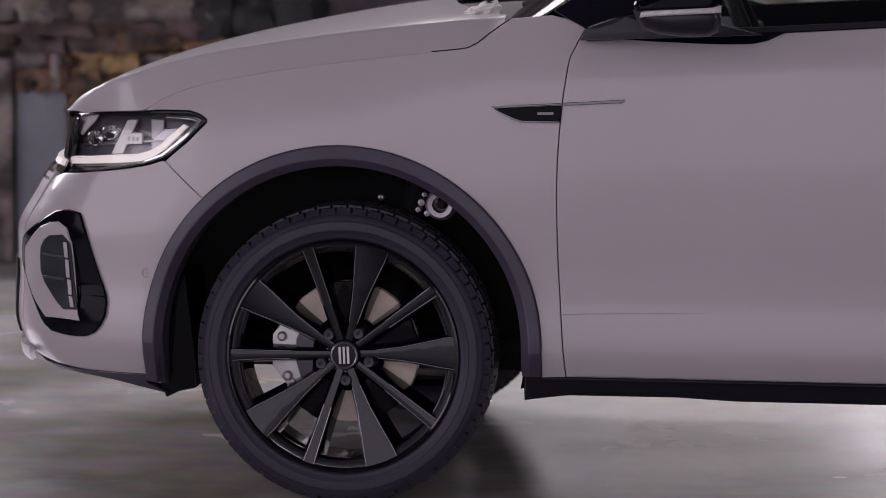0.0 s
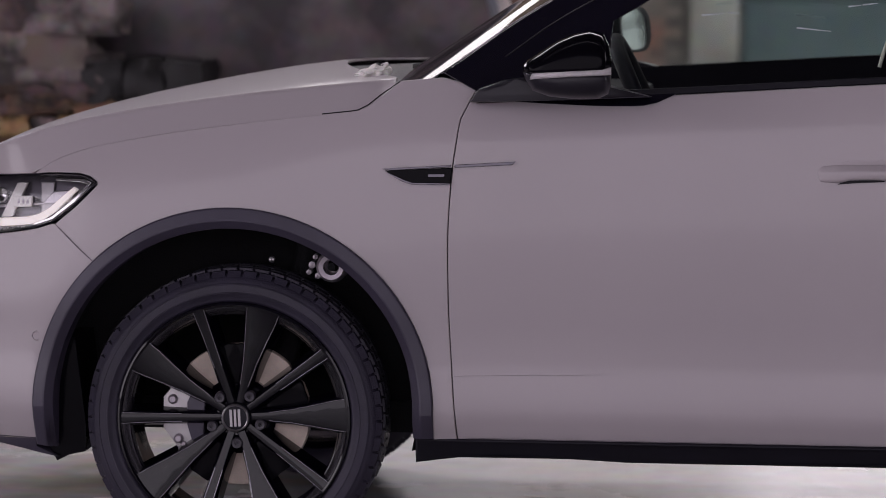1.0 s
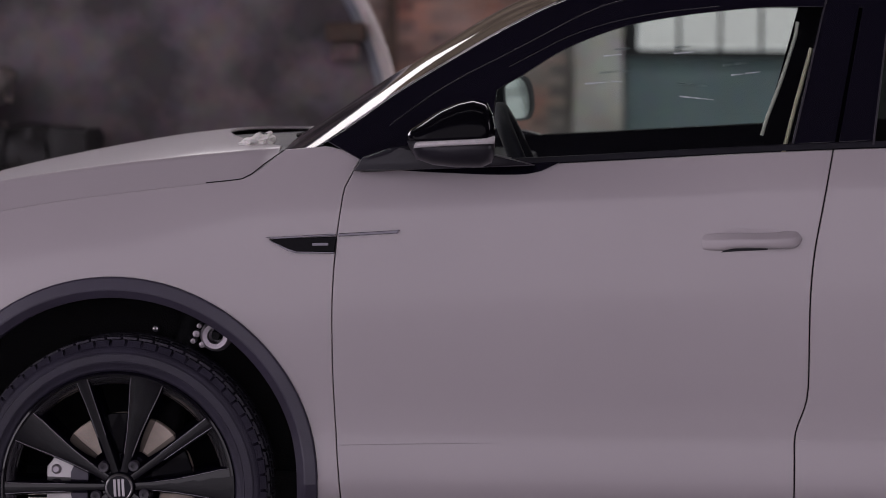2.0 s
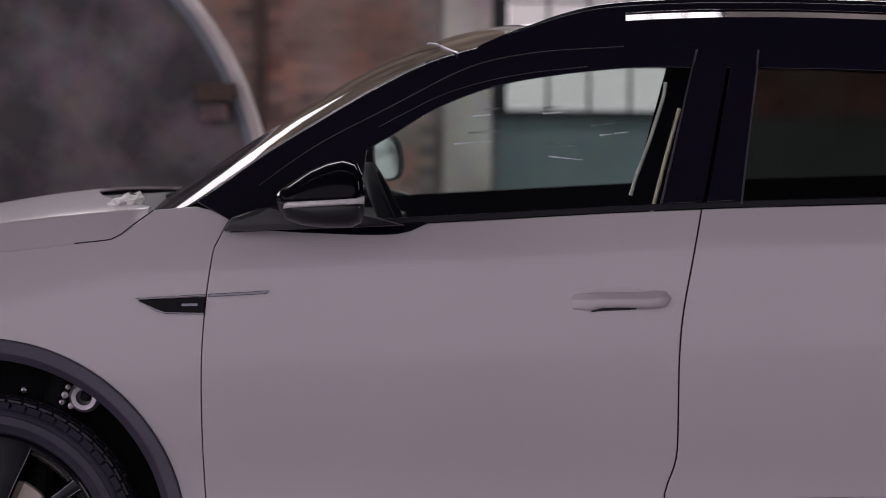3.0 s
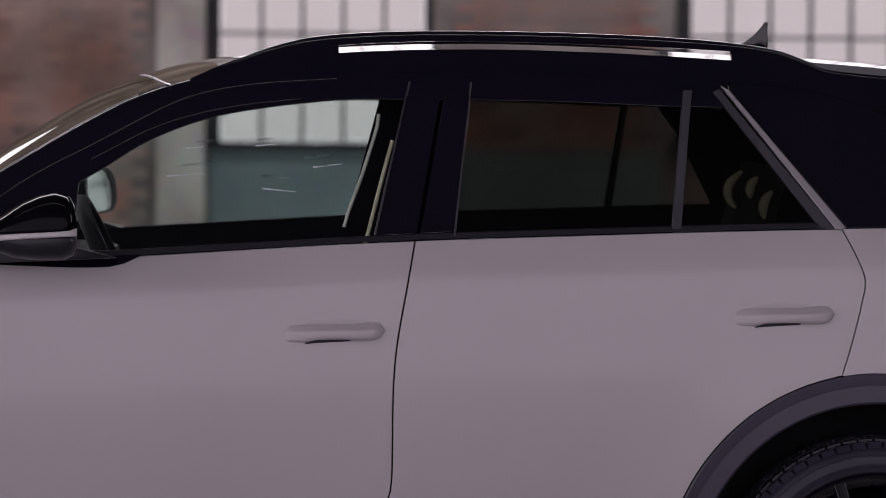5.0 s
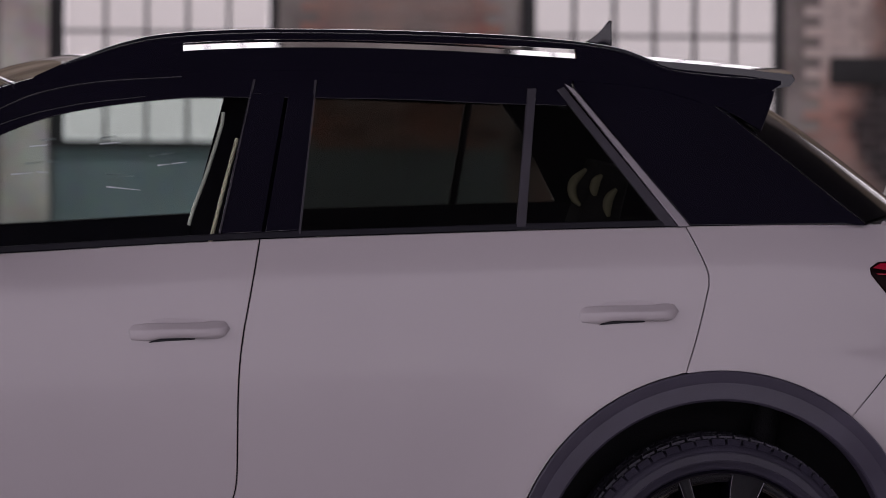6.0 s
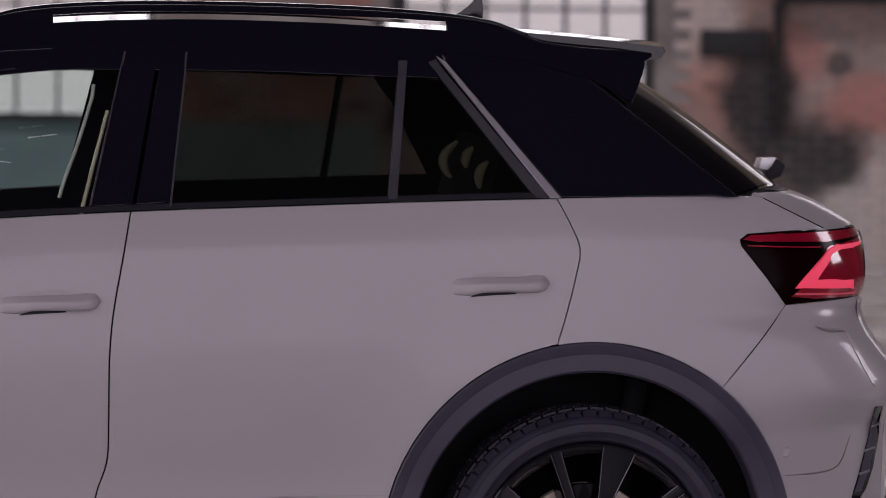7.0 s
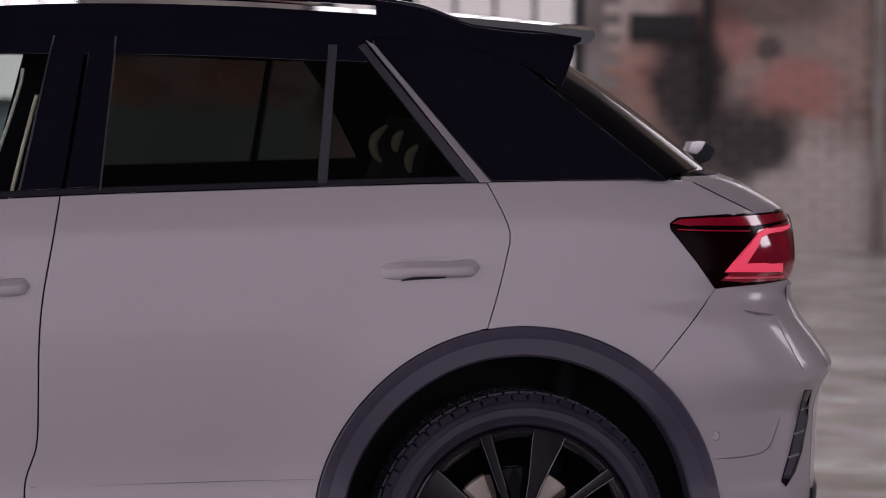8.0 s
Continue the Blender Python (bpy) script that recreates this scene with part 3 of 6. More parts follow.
def body_side(far):
    panel("front_wing", FENDER, side_y, PAINT, car, "", far, 0.0006, 0.0, 0.016, 0.035, 0.0012)
    door = panel("front_door", FRONT_DOOR, side_y, PAINT, car, "", far)
    panel("rear_wing", QUARTER, side_y, PAINT, car, "", far, 0.0006, 0.0, 0.016, 0.035, 0.0012)
    rear = panel("rear_door", REAR_DOOR, side_y, PAINT, car, "", far)
    panel("front_bumper_corner", FRONT_CORNER, side_y, PAINT, car, "", far, 0.0, 0.0, 0.016, 0.03, 0.001)
    panel("rear_bumper_corner", REAR_CORNER, side_y, PAINT, car, "", far, 0.0, 0.0, 0.016, 0.025, 0.001)
    # dark inner body behind the shut lines
    panel("inner_body", joined([(-0.86, 0.28), (0.80, 0.28), (0.80, 0.45)], arc(1.287, 0.356, 0.47, 170, 20), [(1.75, 0.55), (1.70, 1.0), (1.62, 1.12)], belt_run(1.6, -0.8, -0.01),
          [(-0.92, 1.06), (-1.02, 0.99), (-1.55, 0.91), (-1.70, 0.72)], arc(-1.293, 0.355, 0.46, 130, 0)), lambda x, z: side_y(x, z) - 0.02, PLASTIC, car, "", far, 0.0, 0.0, 0.01, 0.08)
    # black cabin frame
    corner = [(-0.58, 1.072), (-0.565, 1.180), (-0.480, 1.236), (-0.350, 1.306)] if far else [(-0.480, 1.072), (-0.466, 1.217), (-0.412, 1.248), (-0.315, 1.308)]
    lower = [(-0.757, 1.060), (-0.60, 1.066)] + corner + [ (-0.19, 1.357), (-0.06, 1.383), (0.084, 1.400), (0.16, 1.404), (0.25, 1.404), (0.41, 1.404), (0.60, 1.402), (0.80, 1.395), (0.90, 1.393), (0.955, 1.392)]
    upper = [(x, EDGE(x) - 0.001) for x in steps(0.975, -0.835, 50)]
    panel("cabin_frame", joined(lower[:4], bend(lower[3:]), upper), cabin_y, BLACK_GLOSS, car, "gloss black window frame and pillar", far, 0.0, 0.003, 0.03, 0.04)
    sg = 1 if far else -1
    # Beads raised along the frame seams so that they catch highlights.
    for pts, r in (([(-0.70, 1.138), (-0.66, 1.168), (-0.602, 1.210), (-0.534, 1.251), (-0.445, 1.297), (-0.365, 1.340), (-0.28, 1.385), (-0.20, 1.415), (-0.08, 1.437), (0.10, 1.450)], 0.0022), ([(-0.44, 1.268), (-0.373, 1.304), (-0.314, 1.334), (-0.233, 1.363), (-0.12, 1.388), (0.02, 1.405)], 0.0015)):
        bead = tube(bmesh.new(), [(x, sg * (cabin_y(x, z) + 0.0032), z) for x, z in bend(pts, 0.02)], r, 8)
        part("frame_bead", bead, BLACK_GLOSS, door, "gloss black bead round the window frame", True, 60)
    panel("belt_trim", joined(belt_run(-0.55, 1.215, 0.001), belt_run(1.19, -0.55, 0.014)), lambda x, z: cabin_y(x, z), PLASTIC, car, "black belt trim", far, 0.0, 0.006, 0.02, 0.1)
    panel("front_pillar_cover", [(0.183, 1.106), (0.274, 1.111), (0.330, 1.415), (0.252, 1.415)], cabin_y, BLACK_GLOSS, door, "gloss black pillar cover", far, 0.001, 0.006, 0.02)
    panel("rear_pillar_cover", [(0.280, 1.111), (0.357, 1.116), (0.394, 1.415), (0.336, 1.415)], cabin_y, BLACK_GLOSS, rear, "gloss black pillar cover", far, 0.001, 0.006, 0.02)
    for x0, x1, z1, w, owner in ((0.183, 0.262, 1.445, 0.0035, door), (0.357, 0.398, 1.445, 0.0035, rear)):
        panel("window_guide", [(x0 - w, 1.108), (x0 + w * 0.4, 1.108), (x1 + w * 0.4, z1), (x1 - w, z1)], cabin_y, STRIP_GREY, owner, "dark grey window guide", far, 0.0, 0.009, 0.015)
    panel("window_bar", [(0.832, 1.125), (0.853, 1.126), (0.888, 1.43), (0.868, 1.43)], cabin_y, STRIP_GREY, rear, "grey window bar", far, 0.0, 0.007, 0.02)
    g = panel("window", joined(belt_run(-0.575 if far else -0.49, 0.183, 0.010), [(0.252, 1.41), (0.16, 1.412), (0.0, 1.40), (-0.19, 1.366), (-0.315, 1.319), (-0.438, 1.27), (-0.572, 1.2) if far else (-0.475, 1.22)]), cabin_y, GLASS_FRONT, door, "green tinted glass", far, 0.0, -0.006, 0.003, 0.08)
    g.visible_shadow = False
    g = panel("window", joined(belt_run(0.357, 0.84, 0.010), [(0.875, 1.41), (0.398, 1.41)]), cabin_y, GLASS_DARK, rear, "dark privacy glass", far, 0.0, -0.006, 0.003, 0.08)
    g.visible_shadow = False
    g = panel("quarter_window", joined(belt_run(0.85, 1.18, 0.008), [(0.95, 1.41), (0.884, 1.41)]), cabin_y, GLASS_DARK, rear, "dark privacy glass", far, 0.0, -0.006, 0.003, 0.08)
    g.visible_shadow = False
    # Pale slivers paint reflections onto the front window.
    for xa, za, xb, zb in GLASS_GLINTS:
        panel("glass_glint", [(xa, za - 0.0018), (xb, zb - 0.0008), (xb, zb + 0.0008), (xa, za + 0.0018)], cabin_y, GLASS_GLINT, door, "faint pale painted reflection", far, 0.0, -0.004, 0.0008, 0.05, 0.0003)
    panel("pillar_strip", [(1.160, 1.129), (1.190, 1.129), (0.950, 1.434), (0.934, 1.427)], cabin_y, STRIP_GREY, car, "dark grey pillar strip", far, 0.0, 0.006, 0.02)
    panel("pillar_strip", [(1.191, 1.129), (1.216, 1.130), (0.972, 1.430), (0.952, 1.441)], cabin_y, TITAN, car, "satin grey pillar strip", far, 0.0, 0.011, 0.02)
    panel("rear_pillar", joined([(1.218, 1.131), (1.56, 1.137), (1.585, 1.133), (1.612, 1.133)], [(x, EDGE(x) + 0.016 * max(0.0, 1 - abs(x - 1.295) / 0.08)) for x in steps(1.612, 1.0, 40)], [(0.97, EDGE(0.97)), (0.974, 1.431)]), cabin_y, BLACK_GLOSS, car, "gloss black rear pillar", far, 0.0, 0.002, 0.03)
    # sill and arches
    panel("sill", joined([(-0.886, 0.243), (-0.84, 0.250), (-0.79, 0.256), (-0.55, 0.256), (-0.42, 0.250), (0.80, 0.252), (0.86, 0.262), (0.86, 0.300), (-0.886, 0.300)]), side_y, PLASTIC, car, "black plastic sill", far, 0.0, 0.004, 0.06, 0.06, 0.006)
    sg = 1 if far else -1
    for cx, cz, ro, ri, path in ((-1.293, 0.355, 0.448, 0.402, [(0, 0.300), (0, 0.33)] + [(a, None) for a in steps(0, 180, 72)] + [(180, 0.33), (180, 0.29), (180, 0.262)]),
                                 (1.2815, 0.354, 0.4612, 0.394, [(0, 0.25), (0, 0.30), (0, 0.34)] + [(a, None) for a in steps(0, 180, 72)] + [(180, 0.33), (180, 0.300)])):
        lip = ((ro - 0.024, 0.0155), (ro - 0.028, 0.015)) if cx < 0 else ((ro - 0.022, 0.0045), (ro - 0.026, 0.003))
        bm = bmesh.new()
        rows = []
        for a, zz in path:
            c, q = math.cos(radians(a)), math.sin(radians(a))
            row = []
            for r, up in ((ro, -0.004), (ro, 0.006), (ro - 0.003, 0.009), *lip, (ri + 0.006, 0.003), (ri + 0.001, -0.002), (ri, -0.010), (ri, -0.075)):
                x = cx + r * c
                z = cz + r * q if zz is None else zz - (0.10 * (ro - r) if a == 180 and cx < 0 and zz < 0.3 else 0)
                xo, zo = cx + ro * c, (cz + ro * q if zz is None else zz)
                base = 0.5 * side_y(x, z) + 0.5 * side_y(xo, zo)
                row.append(bm.verts.new((x, sg * (base + up), z)))
            rows.append(row)
        for u, w in zip(rows, rows[1:]):
            for i in range(8):
                bm.faces.new((u[i], u[i + 1], w[i + 1], w[i]))
        bm.faces.new(rows[0])
        bm.faces.new(rows[-1][::-1])
        part("arch_trim", bm, TRIM, car, "dark grey plastic wheel arch trim", True, 14)


both(body_side)


# Dark rods over the flush skin stand for the shade in the gaps.
def gap_shades(far):
    s = 1 if far else -1
    for pts, r in (([(-1.10, 1.0085), (-1.02, 1.0185), (-0.998, 1.030), (-0.974, 1.050), (-0.931, 1.081)], 0.0014), ([(1.680, 1.130), (1.752, 1.096), (1.825, 1.0625)], 0.0013)):
        line = [(x, s * (side_y(x, z) + 0.0006), z) for x, z in bend(pts, 0.02)]
        part("gap_shade", tube(bmesh.new(), line, r, 6), LINER, car, "dark rod painted as the shade in a shut gap", True, 60)


both(gap_shades)

# ---- ends ----
sheet("front_bumper", steps(-1, 1, 60), steps(0.30, 0.712, 22), lambda u, z: (end_x(u * (side_y(NOSE(z) + 0.074, z) - 0.001), z, True), u * (side_y(NOSE(z) + 0.074, z) - 0.001), z), PAINT, car, "", 0.01)
sheet("grille", steps(-0.62, 0.62, 40), steps(0.705, 0.835, 8), lambda y, z: (end_x(y, z, True) + 0.012, y, z), BLACK_GLOSS, car, "gloss black grille", 0.01)
sheet("grille_light", steps(-0.60, 0.60, 40), steps(0.728, 0.742, 3), lambda y, z: (end_x(y, z, True) + 0.000, y, z), DAY_LIT, car, "lit white grille strip", 0.012)
for z0 in (0.692, 0.709):
    sheet("grille_slat", steps(-0.60, 0.60, 40), steps(z0, z0 + 0.006, 2), lambda y, z: (end_x(y, z, True) - 0.006, y, z), CHROME, car, "bright grille slat", 0.008)
sheet("lower_grille", steps(-0.52, 0.52, 30), steps(0.33, 0.50, 8), lambda y, z: (end_x(y, z, True) - 0.006, y, z), PLASTIC, car, "black lower grille", 0.01)
sheet("chin_lip", steps(-0.60, 0.60, 50), steps(0.274, 0.305, 4), lambda y, z: (end_x(y, 0.31, True) - 0.012 + 0.6 * max(0, 0.285 - z), y, z), SILVER, car, "satin silver chin lip", 0.012)
both(lambda far: panel("chin_spoiler", [(-2.06, 0.300), (-2.02, 0.274), (-1.90, 0.272), (-1.742, 0.277), (-1.742, 0.256), (-1.692, 0.233), (-1.83, 0.255), (-1.98, 0.262), (-2.05, 0.280)], side_y, TRIM, car, "black chin spoiler", far, 0.0, 0.002, 0.06, 0.05))
sheet("rear_bumper", steps(-1, 1, 60), steps(0.28, 0.89, 34), lambda u, z: (end_x(u * (side_y(TAIL(z) - 0.074, z) - 0.001), z, False), u * (side_y(TAIL(z) - 0.074, z) - 0.001), z), PAINT, car, "", 0.01)
sheet("diffuser", steps(-0.62, 0.62, 40), steps(0.24, 0.42, 8), lambda y, z: (end_x(y, z, False) + 0.008, y, z), PLASTIC, car, "black rear diffuser", 0.012)
GATE = curve([(0.88, 2.0), (0.95, 2.012), (1.04, 2.0), (1.06, 1.985), (1.10, 1.925), (1.135, 1.85), (1.15, 1.80)])


def gate_point(u, z):
    y = u * (0.803 - 0.15 * max(0, z - 1.06))
    k = (abs(y) + 0.02) / 0.9
    return (0.9 + (1 - k ** (1 / 0.3)) ** (1 / 6) * (GATE(z) - 0.9), y, z)


tailgate = sheet("tailgate", steps(-1, 1, 50), steps(0.88, 1.142, 30), gate_point, PAINT, car, "", 0.01)
sheet("tailgate_lamp", steps(-0.97, 0.97, 40), steps(0.95, 1.045, 6), lambda u, z: (lambda q: (q[0] + 0.006, q[1], q[2]))(gate_point(u, z)), RED_DARK, tailgate, "dark red lamp strip", 0.006)


def screen(name, x_low, bow, x_high, width, material, label, lift=0.0, top_bow=0.0):
    def point(u, v):
        a = x_low + bow * (1 - v * v)
        x = a + u * (x_high + top_bow * (1 - v * v) - a)
        y = v * top_w(x) * width
        return (x, y, top_z(x, y) + lift)
    ob = sheet(name, steps(0, 1, 26), steps(-1, 1, 36), point, material, car, label, 0.004)
    return ob


windscreen = screen("windscreen", -0.915, -0.17, -0.265, 0.985, GLASS_SCREEN, "pale tinted windscreen", 0.002, -0.10)
windscreen.visible_shadow = False
rear_screen = screen("rear_window", 1.612, 0.233, 1.28, 1.002, GLASS_DARK, "dark rear window", 0.003)
rear_screen.visible_shadow = False


# Black border made wide enough to darken brightly reflecting glass.
def glass_border(far):
    s = 1 if far else -1

    def point(u, v):
        a = 1.612 + 0.233 * (1 - v * v)
        x = a + u * (1.285 - a)
        y = s * v * top_w(x) * 1.004
        return (x, y, top_z(x, y) + 0.0065)
    sheet("glass_border", steps(0.01, 1, 24), steps(0.66, 1.0, 12), point, DEEP_BLACK, rear_screen, "black glass border, widened to darken bright reflections", 0.002)


both(glass_border)
screen("roof", -0.262, -0.10, 1.375, 1.0, BLACK_GLOSS, "gloss black roof")
sheet("scuttle", steps(-0.70, 0.70, 30), steps(0, 1, 6), lambda y, s: (-1.15 + 0.20 * (y / 0.72) ** 2 + 0.17 * s, y, H_CROWN(-1.1) - 0.020 - 0.045 * (y / 0.7) ** 2 + 0.01 * s), PLASTIC, car, "black plastic scuttle panel", 0.006)

# Silver rod put in for the glint on the windscreen's top seam.
bm = tube(bmesh.new(), [(x, y, top_z(x, y) + 0.003) for x, y in bend([(-0.348, -0.27), (-0.326, -0.413), (-0.302, -0.558), (-0.281, -0.652), (-0.268, -0.697)], 0.02)], 0.0026, 8)
part("header_glint", bm, SILVER, car, "silver rod painted as the header seam's glint", True, 60)
for y in (-1, 1):
    part("roof_clip", box(bmesh.new(), -0.166, -0.158, y * 0.565 - 0.02, y * 0.565 + 0.02, top_z(-0.162, 0.565) - 0.004, top_z(-0.162, 0.565) + 0.010, 0.002), SILVER, car, "small bright clip at the roof edge")


def pillar_edge_line(far):
    s = 1 if far else -1
    # Pale rod stands in for the highlight along the pillar's upper edge.
    bm = tube(bmesh.new(), [(x, s * (cabin_y(x, EDGE(x)) + 0.003), EDGE(x) + 0.0015) for x in steps(-0.80, -0.34, 24)], 0.0022, 6)
    part("pillar_highlight", bm, TITAN, car, "thin pale rod painted as the pillar edge's highlight", True, 60)


both(pillar_edge_line)

# roof spoiler
bm = bmesh.new()
rows = []
for y in steps(-0.678, 0.678, 30):
    q = (y / 0.678) ** 2
    k = 1 - q ** 3 * 0.018
    lift = 0.012 - 0.022 * q
    rows.append([bm.verts.new((x, y, z + lift)) for x, z in ((1.16, 1.505), (1.27, 1.497), (1.36, 1.489), (1.43 * k, 1.483), (1.475 * k + 0.02, 1.477), (1.503 * k, 1.464), (1.492 * k, 1.450), (1.45 * k, 1.444), (1.36, 1.425), (1.24, 1.42))])
for a, b in zip(rows, rows[1:]):
    for i in range(10):
        bm.faces.new((a[i], a[(i + 1) % 10], b[(i + 1) % 10], b[i]))
bm.faces.new(rows[0])
bm.faces.new(rows[-1][::-1])
spoiler = part("roof_spoiler", bm, BLACK_GLOSS, car, "gloss black roof spoiler", True, 35)


RAIL_TOP = curve([(-0.23, 1.446), (-0.143, 1.485), (-0.105, 1.498), (-0.067, 1.513), (-0.016, 1.529), (0.034, 1.541), (0.098, 1.549), (0.186, 1.555), (0.313, 1.559), (0.44, 1.5595), (0.567, 1.558), (0.695, 1.555), (0.822, 1.550), (0.95, 1.541), (1.077, 1.524), (1.136, 1.504), (1.19, 1.480), (1.265, 1.471), (1.369, 1.462), (1.44, 1.452)])
SLOT_LOW = curve([(0.10, 1.507), (0.186, 1.512), (0.332, 1.517), (0.44, 1.518), (0.693, 1.513), (0.82, 1.507), (0.986, 1.498)])
SLOT_HIGH = curve([(0.10, 1.524), (0.186, 1.530), (0.332, 1.535), (0.44, 1.535), (0.694, 1.530), (0.821, 1.526), (0.974, 1.519)])


SKIRT = curve([(x, EDGE(x) - 0.016) for x in steps(-0.23, 1.15, 24)] + [(1.237, 1.409), (1.302, 1.391), (1.345, 1.402), (1.40, 1.420), (1.44, 1.444)])


def rail_y(x, z):
    return cabin_y(x, z) + 0.0036


def roof_side(far):
    """The black roof edge that rises into the rail, with its long slot."""
    s = 1 if far else -1
    bm = bmesh.new()
    slot = (0.104, 0.982)
    xs = steps(-0.225, slot[0], 16)[:-1] + steps(*slot, 40) + steps(slot[1], 1.44, 24)[1:]
    rows = []
    for x in xs:
        zl, zt = SKIRT(x), max(RAIL_TOP(x), SKIRT(x) + 0.006)
        q = min(max(x, slot[0]), slot[1])
        span = RAIL_TOP(q) - SKIRT(q)
        lo = zl + (zt - zl) * (SLOT_LOW(q) - SKIRT(q)) / span
        hi = zl + (zt - zl) * (SLOT_HIGH(q) - SKIRT(q)) / span
        zs = [zl, zl + 0.35 * (lo - zl), zl + 0.7 * (lo - zl), lo, hi, hi + 0.5 * (zt - hi), zt - 0.12 * (zt - hi), zt]
        rows.append([bm.verts.new((x, s * (rail_y(x, z) - (0.004 if z == zt else 0.0)), z)) for z in zs])
    for (xa, a), (xb, b) in zip(zip(xs, rows), zip(xs[1:], rows[1:])):
        for i in range(7):
            if i == 3 and slot[0] - 1e-6 < xa and xb < slot[1] + 1e-6:
                continue
            bm.faces.new((a[i], a[i + 1], b[i + 1], b[i]))
    bmesh.ops.recalc_face_normals(bm, faces=bm.faces)
    if sum(f.normal.y for f in bm.faces) * s < 0:
        bmesh.ops.reverse_faces(bm, faces=bm.faces[:])
    back = bmesh.ops.extrude_face_region(bm, geom=bm.faces[:])["geom"]
    for v in back:
        if isinstance(v, bmesh.types.BMVert):
            v.co.y -= s * 0.026
    part("roof_rail", bm, BLACK_GLOSS, car, "gloss black roof edge and rail with a long slot", True, 45)
    # Added strip, tilted so the rail slot mirrors the hall windows.
    sheet("slot_reflector", steps(0.06, 1.03, 30), steps(0, 1, 4), lambda x, v: (x, s * (rail_y(x, SLOT_LOW(x)) - 0.006 - 0.24 * v), SLOT_LOW(x) - 0.004 + 0.020 * v), BLACK_GLOSS, car, "gloss black reflecting strip added under the rail", 0.003)
    # spoiler cheek and the small fin that hangs from it
    bm = bmesh.new()
    tri = [(1.295, 1.393), (1.36, 1.4085), (1.424, 1.432), (1.416, 1.408), (1.402, 1.374), (1.387, 1.339), (1.345, 1.366)]
    prism(bm, tri, 0.0, 1.0, 0.0)
    for v in bm.verts:
        v.co.y = s * (rail_y(v.co.x, v.co.z) + 0.004 - 0.03 * v.co.y)
    bmesh.ops.bevel(bm, geom=bm.edges[:], offset=0.0015, segments=1, affect="EDGES")
    part("spoiler_fin", bm, BLACK_GLOSS, spoiler, "gloss black fin", True)


both(roof_side)
bm = bmesh.new()
prism(bm, [(1.045, 1.530), (1.10, 1.548), (1.122, 1.566), (1.142, 1.600), (1.150, 1.598), (1.146, 1.560), (1.150, 1.528)], -0.012, 0.012, 0.004)
part("antenna", bm, BLACK_GLOSS, car, "black shark fin antenna", True)
wiper = part("rear_wiper", prism(bmesh.new(), [(1.848, 1.165), (1.862, 1.196), (1.874, 1.203), (1.897, 1.187), (1.886, 1.160), (1.862, 1.150)], -0.03, 0.03, 0.004), PLASTIC, car, "black rear wiper hub", True, 40)
part("wiper_cap", prism(bmesh.new(), [(1.828, 1.180), (1.836, 1.204), (1.872, 1.205), (1.862, 1.186), (1.850, 1.174)], -0.034, 0.034, 0.003), SILVER, wiper, "pale wiper cap", True, 40)
part("wiper_arm", tube(bmesh.new(), [(1.855, 0.02, 1.185), (1.855, 0.20, 1.170), (1.84, 0.45, 1.160)], [0.011, 0.009, 0.006], 8), PLASTIC, wiper, "slim black wiper arm", True, 60)


# ---- wheels ----
def spoke(bm, angle, stations, back):
    """stations: radius, half width, y of the face, y of the shoulder."""
    ca, sa = math.cos(radians(angle)), math.sin(radians(angle))
    rows = []
    for r, w, y0, y1 in stations:
        half = ((-w - 0.016, back), (-w - 0.009, y1), (-w - 0.0045, y0 + 0.0048), (-w - 0.0018, y0 + 0.0012), (-w + 0.0028, y0))
        prof = half + tuple((-q, y) for q, y in half[::-1])
        rows.append([bm.verts.new((r * ca - q * sa, y, r * sa + q * ca)) for q, y in prof])
    for a, b in zip(rows, rows[1:]):
        for i in range(10):
            bm.faces.new((a[i], a[(i + 1) % 10], b[(i + 1) % 10], b[i]))
    bm.faces.new(rows[0][::-1])
    bm.faces.new(rows[-1])


BROAD = [(0.034, 0.006, -0.070, -0.060), (0.075, 0.007, -0.076, -0.058), (0.13, 0.013, -0.086, -0.066), (0.18, 0.022, -0.093, -0.072), (0.225, 0.031, -0.099, -0.082), (0.256, 0.035, -0.1065, -0.094)]
SLIM = [(0.034, 0.005, -0.070, -0.060), (0.12, 0.0065, -0.083, -0.062), (0.20, 0.008, -0.094, -0.070), (0.256, 0.010, -0.1065, -0.088)]


